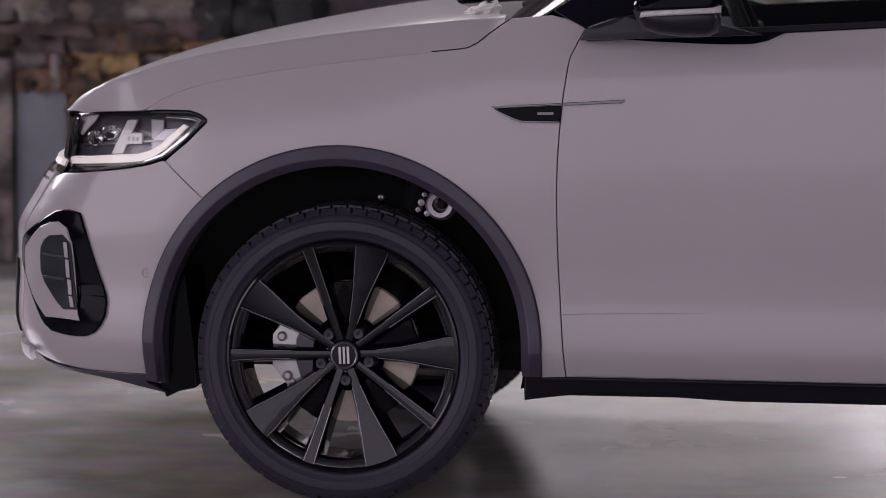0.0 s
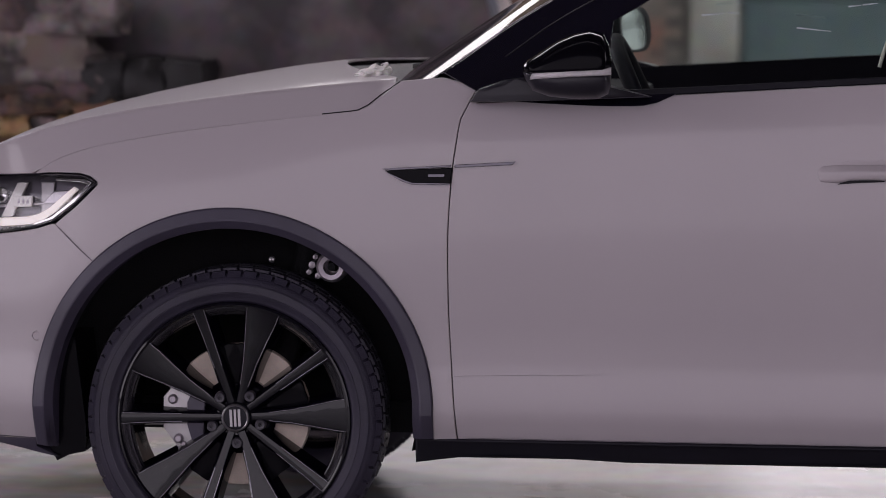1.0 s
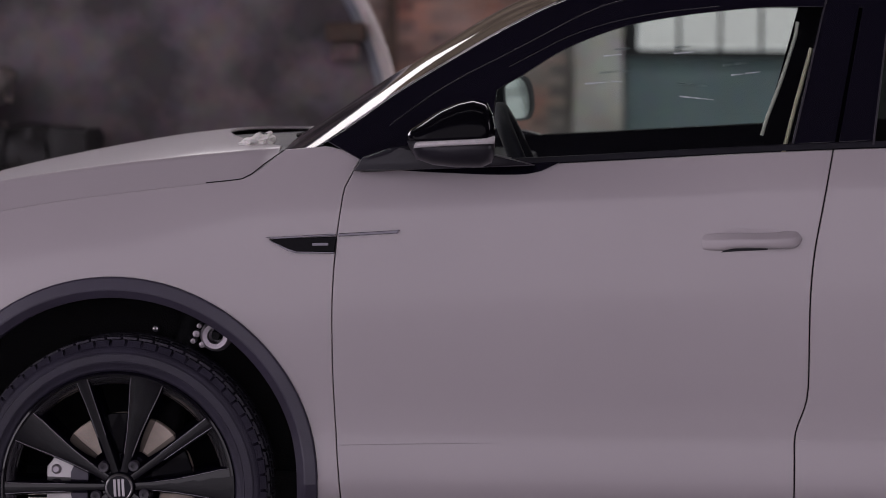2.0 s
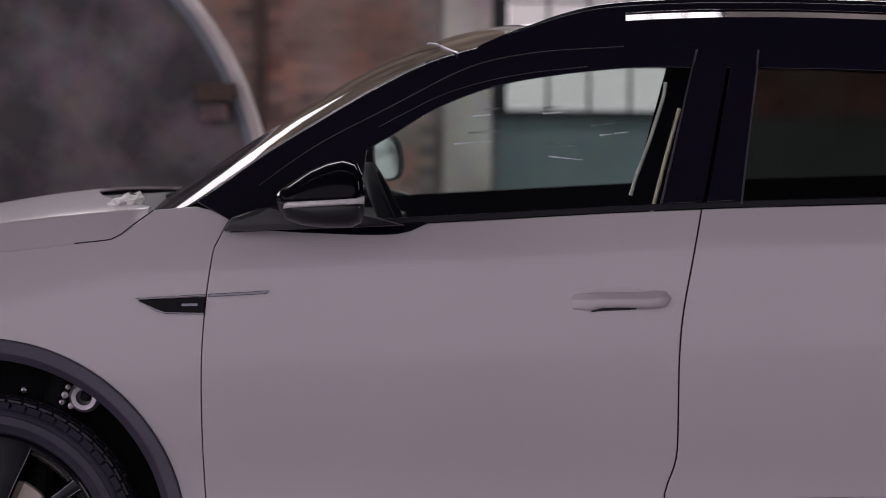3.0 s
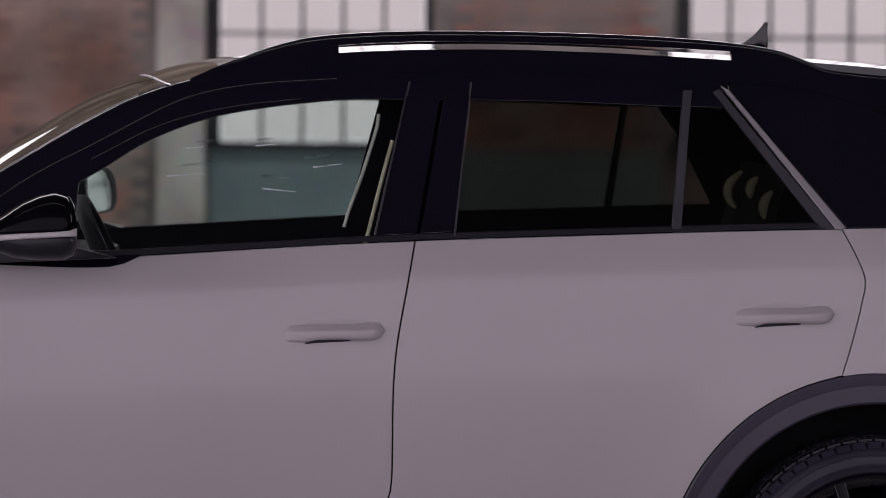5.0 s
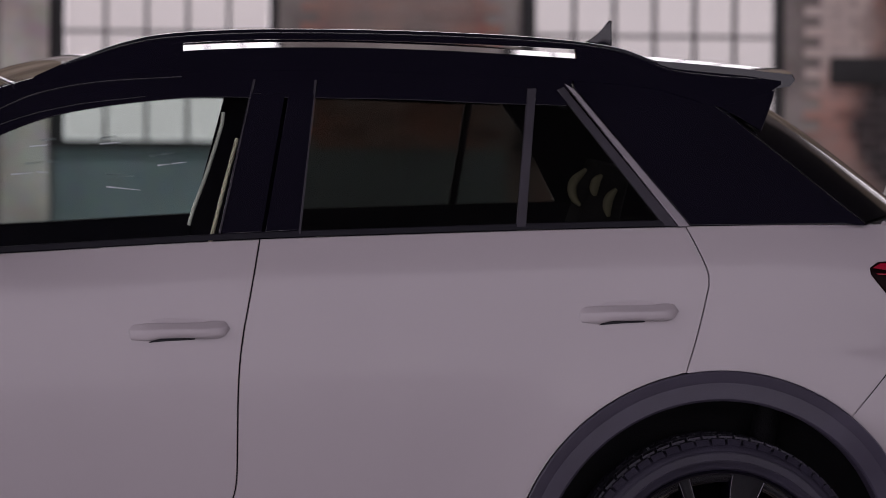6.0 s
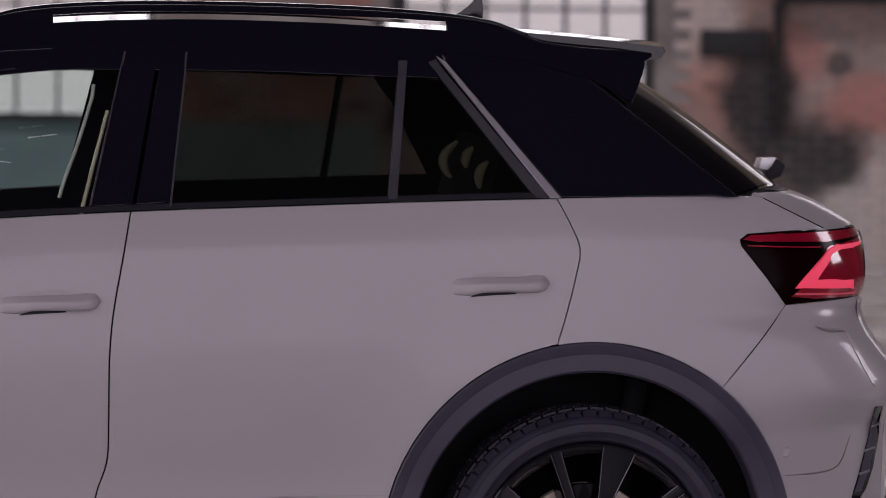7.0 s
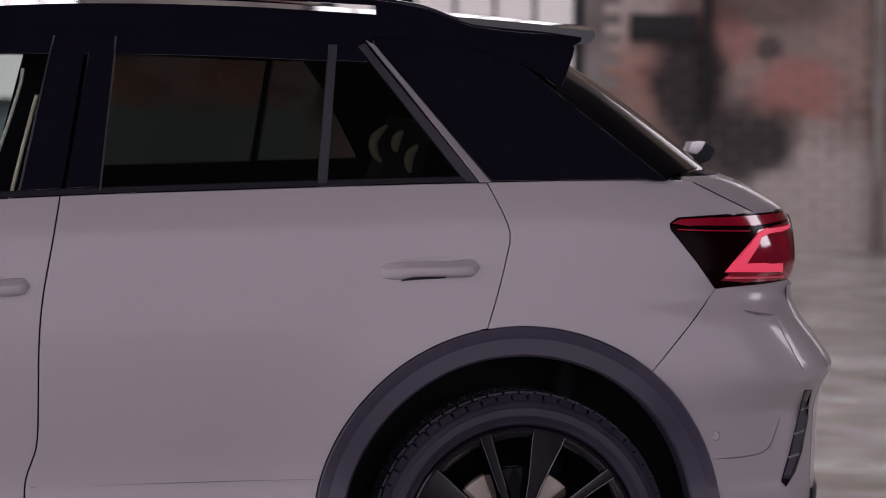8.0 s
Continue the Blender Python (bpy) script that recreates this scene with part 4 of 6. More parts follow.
def build_wheel(m):
    bm = bmesh.new()
    lathe(bm, [(0.262, -0.098), (0.260, -0.107), (0.256, -0.109), (0.252, -0.106), (0.250, -0.101), (0.237, -0.088), (0.234, -0.086), (0.231, -0.080), (0.233, -0.072), (0.238, -0.03), (0.232, 0.06), (0.242, 0.09), (0.262, 0.098), (0.262, 0.09), (0.246, 0.03), (0.258, -0.085)], 96)
    lathe(bm, [(0.001, -0.062), (0.032, -0.064), (0.040, -0.066), (0.052, -0.058), (0.072, -0.046), (0.086, -0.030), (0.086, -0.01), (0.001, -0.01)], 48)
    wheel = part("wheel", bm, BLACK_SATIN, car, "black ten-spoke alloy wheel", True, 28)
    # Brighter metal than the black wheel, to strengthen the rim's glint.
    part("rim_edge", lathe(bmesh.new(), [(0.2505, -0.1015), (0.2500, -0.1025), (0.2365, -0.0890), (0.2360, -0.0860), (0.2500, -0.0990)], 96), RIM_GLOSS, wheel, "rim edge in brighter metal for a stronger glint", True, 40)
    for k in range(5):
        for turn, name, st, back in ((0, "broad_spoke", BROAD, -0.020), (33.5, "slim_spoke", SLIM, -0.024)):
            sp = bmesh.new()
            spoke(sp, 72 * k + turn, st, back)
            blade = part(name, sp, BLACK_SATIN, wheel, "", True, 36)
            ca, sa = math.cos(radians(72 * k + turn)), math.sin(radians(72 * k + turn))
            # Metal rods stand in for glints on the black spoke edges.
            for side in (-1, 1):
                line = [(r * ca - side * (w + 0.0022) * sa, y0 + 0.0012, r * sa + side * (w + 0.0022) * ca) for r, w, y0, y1 in st[1:]]
                part("spoke_glint", tube(bmesh.new(), line, 0.0014, 6), RIM_GLOSS, blade, "thin bright rod painted as the spoke edge's glint", True, 70)
        web = bmesh.new()
        rim_line = [(r, 72 * k + a) for r, a in ((0.05, 0), (0.10, 0), (0.166, 3.5), (0.162, 11), (0.160, 17), (0.162, 23), (0.166, 30.5), (0.10, 33.5), (0.05, 33.5))]
        prism(web, [(r * math.cos(radians(a)), r * math.sin(radians(a))) for r, a in rim_line], -0.044, -0.02, 0.006)
        part("spoke_web", web, DEEP_BLACK, wheel, "", True, 40)
    tyre = [(0.250, 0.0), (0.257, -0.088), (0.262, -0.102), (0.268, -0.108), (0.272, -0.1082), (0.2735, -0.1105), (0.2795, -0.1120), (0.2805, -0.1142), (0.2830, -0.1145), (0.2840, -0.1127), (0.297, -0.1130), (0.2995, -0.1126), (0.3005, -0.1142), (0.3030, -0.1136), (0.3040, -0.1112), (0.306, -0.1105), (0.313, -0.1060), (0.318, -0.100), (0.322, -0.090), (0.325, -0.080), (0.326, 0.0), (0.325, 0.080), (0.320, 0.096), (0.306, 0.1125), (0.285, 0.112), (0.260, 0.098), (0.250, 0.0)]
    part("tyre", lathe(bmesh.new(), tyre, 128), RUBBER, wheel, "black low-profile rubber tyre", True, 60)
    bm = bmesh.new()
    for ring, (y0, y1) in enumerate(((-0.1035, -0.070), (-0.064, -0.026), (-0.020, 0.020), (0.026, 0.064), (0.070, 0.101))):
        n = 58
        for k in range(n):
            a = 2 * math.pi * (k + 0.3 * ring) / n
            da = 2 * math.pi / n * 0.41
            r0, r1 = 0.312, 0.3345 - 0.0045 * (ring in (0, 4))
            v = []
            for r, ys in ((r0, (y0 - 0.002, y1)), (r1, (y0 + 0.013 * (ring == 0), y1 - 0.013 * (ring == 4)))):
                for y, sk in zip(ys, (0.35, -0.35) if ring in (1, 3) else (0.1, 0.0)):
                    for d in (-da, da):
                        t = a + d + sk * da
                        v.append(bm.verts.new((r * math.cos(t), y, r * math.sin(t))))
            for q in ((0, 1, 5, 4), (2, 3, 7, 6), (0, 2, 6, 4), (1, 3, 7, 5), (4, 5, 7, 6)):
                bm.faces.new([v[i] for i in q])
    part("tread", bm, RUBBER, wheel, "blocky tyre tread")
    part("centre_cap", lathe(bmesh.new(), [(0.001, -0.082), (0.024, -0.0815), (0.030, -0.080), (0.032, -0.074), (0.032, -0.066)], 40), PLASTIC, wheel, "black centre cap", True, 40)
    bm = lathe(bmesh.new(), [(0.0265, -0.079), (0.0265, -0.083), (0.0285, -0.0845), (0.0305, -0.083), (0.031, -0.079)], 40)
    for x0, x1 in ((-0.012, -0.0065), (-0.0025, 0.0025), (0.0065, 0.012)):
        box(bm, x0, x1, -0.0845, -0.081, -0.019, 0.019)
    part("cap_emblem", bm, SILVER, wheel, "silver ring and bars", True, 30)
    for k in range(5):
        a = radians(270 + 72 * k)
        c = (0.057 * math.cos(a), 0, 0.057 * math.sin(a))
        part("wheel_bolt", lathe(bmesh.new(), [(0.001, -0.070), (0.0045, -0.070), (0.005, -0.078), (0.0108, -0.079), (0.0120, -0.076), (0.0130, -0.060)], 12, c), STRIP_GREY, wheel, "dark wheel bolt", True, 30)
    part("brake_disc", lathe(bmesh.new(), [(0.070, -0.022), (0.080, -0.020), (0.082, -0.012), (0.158, -0.012), (0.160, -0.008), (0.160, 0.010), (0.07, 0.012)], 64), STEEL, wheel, "brown-tinged steel brake disc", True, 30)
    wheel.matrix_basis = m
    return wheel


def wheel_set(ax, far, spin):
    y = 0.725 if far else -0.725
    m = pose(ax, y, HUB_Z, 0, 0, 180 if far else 0) @ pose(0, 0, 0, 0, spin, 0)
    w = build_wheel(m)
    # caliper and knuckle stay upright beside the disc
    s = 1 if far else -1
    lead = -1 if ax < 0 else 1
    bm = bmesh.new()
    out = [(ax + lead * q, HUB_Z + z) for q, z in ((0.075, -0.065), (0.085, -0.085), (0.13, -0.08), (0.168, -0.03), (0.168, 0.04), (0.14, 0.075), (0.10, 0.07), (0.085, 0.03))]
    prism(bm, out, s * 0.725, s * 0.772, 0.008)
    caliper = part("brake_caliper", bm, CALIPER, car, "bare cast brake caliper", True, 40)
    bm = prism(bmesh.new(), [(ax + lead * q, HUB_Z + z) for q, z in ((0.070, -0.060), (0.098, -0.066), (0.112, -0.02), (0.112, 0.03), (0.096, 0.066), (0.066, 0.05), (0.078, 0.0))], s * 0.766, s * 0.786, 0.005)
    part("caliper_bracket", bm, TRIM, caliper, "dark caliper bracket", True, 40)
    for q, z, r in ((0.132, -0.052, 0.011), (0.145, 0.036, 0.011), (0.120, -0.064, 0.006)):
        part("guide_pin", lathe(bmesh.new(), [(0.001, s * 0.784), (r * 0.6, s * 0.784), (r, s * 0.778), (r, s * 0.76)], 14, (ax + lead * q, 0, HUB_Z + z)), TITAN, caliper, "grey guide pin", True, 40)
    bm = tube(bmesh.new(), [(ax + 0.06, s * 0.66, HUB_Z - 0.05), (ax + 0.10, s * 0.62, HUB_Z + 0.18), (ax + 0.15, s * 0.60, HUB_Z + 0.42)], 0.03, 12)
    part("suspension_strut", bm, LINER, car, "black suspension strut", True, 50)
    # wheel well
    bm = bmesh.new()
    rings = []
    for a in steps(-12, 192, 40):
        c, q = math.cos(radians(a)), math.sin(radians(a))
        rings.append([bm.verts.new((ax + r * c, s * y0, 0.355 + r * q)) for r, y0 in ((0.41, 0.86), (0.425, 0.80), (0.425, 0.52))])
    for a, b in zip(rings, rings[1:]):
        for i in range(2):
            bm.faces.new((a[i], a[i + 1], b[i + 1], b[i]))
    mid = [r[2] for r in rings]
    bm.faces.new(mid)
    part("wheel_well", bm, LINER, car, "black wheel well liner", True, 50)
    if ax < 0:
        bm = prism(bmesh.new(), [(-1.715, 0.255), (-1.700, 0.222), (-1.672, 0.236), (-1.636, 0.244), (-1.634, 0.30), (-1.66, 0.50), (-1.72, 0.50)], s * 0.56, s * 0.79)
        part("well_flap", bm, DEEP_BLACK, car, "black liner flap")


for ax, spin in ((AXLE_F, -3), (AXLE_R, -4)):
    for far in (False, True):
        wheel_set(ax, far, spin)
cup = part("strut_cup", lathe(bmesh.new(), [(0.016, -0.010), (0.018, -0.026), (0.028, -0.028), (0.034, -0.018), (0.036, 0.0), (0.03, 0.03), (0.014, 0.03)], 28, (-1.088, -0.735, 0.664)), TITAN, car, "bare metal strut cup", True, 40)
part("cup_bolt", lathe(bmesh.new(), [(0.001, -0.020), (0.009, -0.020), (0.010, 0.0)], 12, (-1.088, -0.735, 0.664)), LINER, cup, "dark bolt", True, 30)
bm = bmesh.new()
for dx, dz, r in ((-0.043, 0.004, 0.008), (-0.036, 0.022, 0.006), (-0.050, -0.012, 0.006), (-0.030, -0.020, 0.007)):
    lathe(bm, [(0.001, -0.018), (r, -0.016), (r, 0.02)], 8, (-1.088 + dx, -0.74, 0.664 + dz))
part("strut_clamp", bm, TITAN, cup, "small bright clamp", True, 40)
part("liner_clip", lathe(bmesh.new(), [(0.001, -0.010), (0.006, -0.008), (0.008, 0.0)], 10, (-1.226, -0.72, 0.676)), SILVER, car, "bright liner clip", True, 40)

# ---- underside and cabin ----
slab("underbody", -1.85, 1.85, -0.55, 0.55, 0.27, 0.34, LINER, car, "dark underbody")
slab("underbody", -0.82, 0.80, -0.80, 0.80, 0.275, 0.345, LINER, car, "dark underbody")
slab("bulkhead", -0.98, -0.90, -0.50, 0.50, 0.32, 1.03, PLASTIC, car, "dark bulkhead")
slab("engine_bay", -1.90, -0.98, -0.50, 0.50, 0.30, 0.84, LINER, car, "dark engine bay")
slab("boot_floor", 0.78, 1.90, -0.50, 0.50, 0.30, 0.72, LINER, car, "dark boot floor")
slab("dashboard", -0.95, -0.42, -0.70, 0.70, 0.75, 1.04, PLASTIC, car, "black dashboard", 0.05)
bm = bmesh.new()
ring = [(-0.40 - 0.078 * math.sin(a), -0.37 + 0.185 * math.cos(a), 0.995 + 0.168 * math.sin(a)) for a in (2 * math.pi * k / 40 for k in range(41))]
tube(bm, ring, 0.019, 10)
tube(bm, [(-0.52, -0.37, 0.95), (-0.41, -0.37, 0.99)], [0.05, 0.07], 16)
tube(bm, [(-0.40, -0.54, 0.99), (-0.40, -0.20, 0.99)], 0.018, 8)
part("steering_wheel", bm, PLASTIC, car, "black steering wheel", True, 60)


def seat(x, y, width, name, tall):
    st = slab(name, x - 0.42, x + 0.08, y - width / 2, y + width / 2, 0.50, 0.66, FABRIC, car, "dark fabric seat", 0.05)
    bm = bmesh.new()
    prism(bm, [(x - 0.02, 0.60), (x + 0.12, 0.60), (x + 0.30, tall), (x + 0.20, tall + 0.01)], y - width / 2, y + width / 2, 0.03)
    part("seat_back", bm, FABRIC, st, "dark fabric seat back", True, 50)
    for hy in ([y] if width < 0.7 else [y - 0.42]):
        bm = bmesh.new()
        prism(bm, [(x + 0.20, tall + 0.04), (x + 0.30, tall + 0.03), (x + 0.33, tall + 0.17), (x + 0.25, tall + 0.19)], hy - 0.12, hy + 0.12, 0.025)
        part("head_restraint", bm, FABRIC, st, "dark head restraint", True, 50)


for far in (-1, 1):
    seat(0.22, 0.37 * far, 0.48, "front_seat", 0.88)
seat(0.80, 0.0, 1.24, "rear_seat", 1.08)
for pts in (((1.022, 1.249), (0.995, 1.222), (0.990, 1.200), (0.996, 1.180), (1.009, 1.166)), ((1.058, 1.236), (1.044, 1.221), (1.040, 1.206), (1.043, 1.188)), ((1.092, 1.204), (1.076, 1.185), (1.071, 1.165), (1.074, 1.141))):
    line = bend([(x, -0.55, z) for x, z in pts], 0.008)
    bm = tube(bmesh.new(), line, [0.004 + 0.0075 * math.sin(math.pi * i / (len(line) - 1)) for i in range(len(line))], 8, 1.0)
    part("seat_piping", bm, STRIPE, car, "pale yellow seat piping", True, 60)


def cabin_side(far):
    s = 1 if far else -1
    panel("door_lining", joined([(-0.72, 0.36), (0.75, 0.36), (0.95, 0.80), (1.15, 1.0)], belt_run(1.15, -0.72, 0.014 if far else -0.004)), lambda x, z: side_y(x, z) - 0.075, PLASTIC, car, "black door lining", far, 0.0, 0.0, 0.01, 0.1)
    if far:
        panel("pillar_lining", [(1.13, 1.10), (1.40, 1.10), (1.09, 1.44), (0.945, 1.44)], lambda x, z: cabin_y(x, z) - 0.05, DEEP_BLACK, car, "black rear pillar lining", far, 0.0, 0.0, 0.02, 0.06)
    if not far:
        bm = tube(bmesh.new(), [(0.162, s * 0.66, 1.065), (0.194, s * 0.66, 1.195), (0.225, s * 0.66, 1.314)], 0.0048, 8)
        part("seat_belt", bm, BELT, car, "tan seat belt edge", True, 60)
        bm = tube(bmesh.new(), bend([(0.193, s * 0.68, 1.372), (0.190, s * 0.68, 1.345), (0.158, s * 0.68, 1.239), (0.128, s * 0.68, 1.156), (0.118, s * 0.68, 1.12)], 0.02), 0.0042, 8)
        part("pillar_seal", bm, SEAL, car, "pale grey pillar seal", True, 60)
        panel("pillar_lining", [(0.200, 1.406), (0.196, 1.389), (0.162, 1.265), (0.130, 1.148), (0.120, 1.09), (0.30, 1.09), (0.36, 1.407)], lambda x, z: cabin_y(x, z) - 0.19, DEEP_BLACK, car, "black pillar lining", far, 0.0, 0.0, 0.02, 0.06)
    # door mirror: gloss cap, repeater, satin lower shell, arm
    def shell(name, outl, y0, y1, pivot, material, owner, label):
        bm = bmesh.new()
        rows = []
        for q in steps(0, 1, 14):
            y = s * (y0 + (y1 - y0) * q)
            fat = math.sqrt(max(0.0, 1 - (2 * q - 1) ** 4 * 0.75))
            back = -0.540 + 0.034 * min(1.0, q * 1.25) if far else -0.530 + 0.076 * min(1.0, q * 1.25)
            rows.append([bm.verts.new((min(back, pivot[0] + (x - pivot[0]) * (0.55 + 0.45 * fat)), y, pivot[1] + (z - pivot[1]) * fat)) for x, z in outl])
        n = len(outl)
        for a, b in zip(rows, rows[1:]):
            for i in range(n):
                bm.faces.new((a[i], a[(i + 1) % n], b[(i + 1) % n], b[i]))
        bm.faces.new(rows[0])
        bm.faces.new(rows[-1][::-1])
        bmesh.ops.remove_doubles(bm, verts=bm.verts, dist=0.0006)
        return part(name, bm, material, owner, label, True, 110)

    cap = bend([(-0.647, 1.126), (-0.640, 1.136), (-0.607, 1.158), (-0.571, 1.181), (-0.535, 1.196), (-0.503, 1.202), (-0.475, 1.195), (-0.460, 1.172), (-0.454, 1.140), (-0.455, 1.124)], 0.02) + [(-0.55, 1.120), (-0.646, 1.114)]
    mirror = shell("door_mirror", cap, 0.885, 1.085, (-0.53, 1.112), DEEP_BLACK, car, "gloss black door mirror")
    shell("mirror_shell", [(-0.646, 1.111), (-0.640, 1.095), (-0.625, 1.072), (-0.59, 1.060), (-0.54, 1.055), (-0.485, 1.056), (-0.463, 1.066), (-0.455, 1.085), (-0.455, 1.112)], 0.885, 1.08, (-0.53, 1.112), SHELL, mirror, "satin black lower shell")
    shell("turn_signal", [(-0.632, 1.096), (-0.630, 1.111), (-0.58, 1.116), (-0.532, 1.1195), (-0.452, 1.126), (-0.451, 1.109), (-0.544, 1.102)], 0.93, 1.094, (-0.53, 1.111), SIGNAL, mirror, "pale strip repeater lens")
    bm = bmesh.new()
    prism(bm, bend([(-0.772, 1.040), (-0.752, 1.070), (-0.70, 1.088), (-0.64, 1.096)], 0.03) + [(-0.50, 1.085), (-0.40, 1.062), (-0.377, 1.056), (-0.56, 1.048)], s * 0.80, s * 0.90, 0.012)
    part("mirror_arm", bm, SHELL, mirror, "satin black mirror arm", True, 40)
    panel("mirror_foot", joined(bend([(-0.760, 1.047), (-0.701, 1.043), (-0.621, 1.038), (-0.559, 1.036), (-0.497, 1.034), (-0.436, 1.034), (-0.393, 1.036), (-0.363, 1.043), (-0.327, 1.060)], 0.02), [(-0.327, 1.064), (-0.55, 1.056), (-0.755, 1.049)]), side_y, BLACK_GLOSS, mirror, "gloss black mirror foot", far, 0.0, 0.004, 0.006, 0.03, 0.001)
    bm = bmesh.new()
    ov = [((0.135 if far else 0.075) * math.copysign(abs(math.cos(t)) ** 0.7, math.cos(t)), 0.054 * math.copysign(abs(math.sin(t)) ** 0.8, math.sin(t))) for t in (2 * math.pi * k / 28 for k in range(28))]
    off = -0.496 if far else -0.495
    slant, tip = (0.202, 0.12) if far else (0.29, 0.17)
    mid = 1.160 if far else 1.146
    fr = [bm.verts.new((off + slant * u - tip * w + 0.002, s * (0.982 + u * 0.95), mid + w)) for u, w in ov]
    bk = [bm.verts.new((off - 0.004 + slant * u - tip * w, s * (0.982 + u * 0.95), mid + w)) for u, w in ov]
    bm.faces.new(fr)
    bm.faces.new(bk[::-1])
    for i in range(28):
        bm.faces.new((fr[i], fr[(i + 1) % 28], bk[(i + 1) % 28], bk[i]))
    part("mirror_glass", bm, MIRROR, mirror, "mirror glass")
    if far:
        bm = bmesh.new()
        fr = [bm.verts.new((off - 0.003 + slant * u * 1.25 - tip * w + 0.010, s * (0.986 + u * 1.2), mid + w * 1.14)) for u, w in ov]
        bk = [bm.verts.new((off - 0.025 + slant * u * 1.25 - tip * w + 0.010, s * (0.99 + u * 1.2), mid + w * 1.14)) for u, w in ov]
        ins = [bm.verts.new((off + 0.004 + slant * u - tip * w, s * (0.982 + u * 0.95), mid + w)) for u, w in ov]
        for i in range(28):
            j = (i + 1) % 28
            bm.faces.new((fr[i], fr[j], bk[j], bk[i]))
            bm.faces.new((ins[i], ins[j], fr[j], fr[i]))
        part("mirror_bezel", bm, PLASTIC, mirror, "black mirror bezel", True, 50)


both(cabin_side)


# ---- lamps, handles and badges ----
HANDLE_CUT = ((-1.0, 0.0), (-1.0, 0.50), (-0.93, 0.80), (-0.78, 0.95), (-0.55, 1.0), (-0.2, 1.02), (0.16, 1.0), (0.26, 0.96), (0.34, 0.89), (0.60, 0.66), (0.86, 0.42), (0.97, 0.26), (1.0, 0.0))
HANDLE_LOW = curve([(0.0, -0.012), (0.04, -0.0195), (0.22, -0.0205), (0.34, -0.0150), (0.6, -0.0135), (0.75, -0.0145), (0.88, -0.0140), (0.96, -0.008), (1.0, 0.004)])
HANDLE_HIGH = curve([(0.0, 0.010), (0.05, 0.014), (0.25, 0.0185), (0.7, 0.0205), (0.88, 0.024), (0.96, 0.022), (1.0, 0.010)])
HANDLE_OUT = curve([(0.0, -0.003), (0.05, 0.003), (0.2, 0.015), (0.5, 0.028), (0.75, 0.028), (0.92, 0.020), (1.0, 0.004)])
def ridge(name, pts, wide, high, s, ramp=0.4, fall=1.0):
    """A pressed line standing a little proud of the skin."""
    line = bend(pts, 0.01)
    bm = bmesh.new()
    rows = []
    for i, (x, z) in enumerate(line):
        p, n = line[max(0, i - 1)], line[min(len(line) - 1, i + 1)]
        d = Vector((-(n[1] - p[1]), n[0] - p[0])).normalized()
        grow = math.sin(math.pi * min(1.0, 0.12 + 0.88 * i / (len(line) - 1)) * 0.98) ** 0.5
        row = []
        for q, up in ((-ramp, -0.002), (0.0, high * grow), (fall, -0.001)):
            xx, zz = x + d.x * wide * q * grow, z + d.y * wide * q * grow
            row.append(bm.verts.new((xx, s * (side_y(xx, zz) + up), zz)))
        rows.append(row)
    for u, w in zip(rows, rows[1:]):
        for i in range(2):
            bm.faces.new((u[i], u[i + 1], w[i + 1], w[i]))
    bmesh.ops.solidify(bm, geom=bm.faces[:], thickness=0.002)
    return part(name, bm, PAINT, car, "", True, 25)


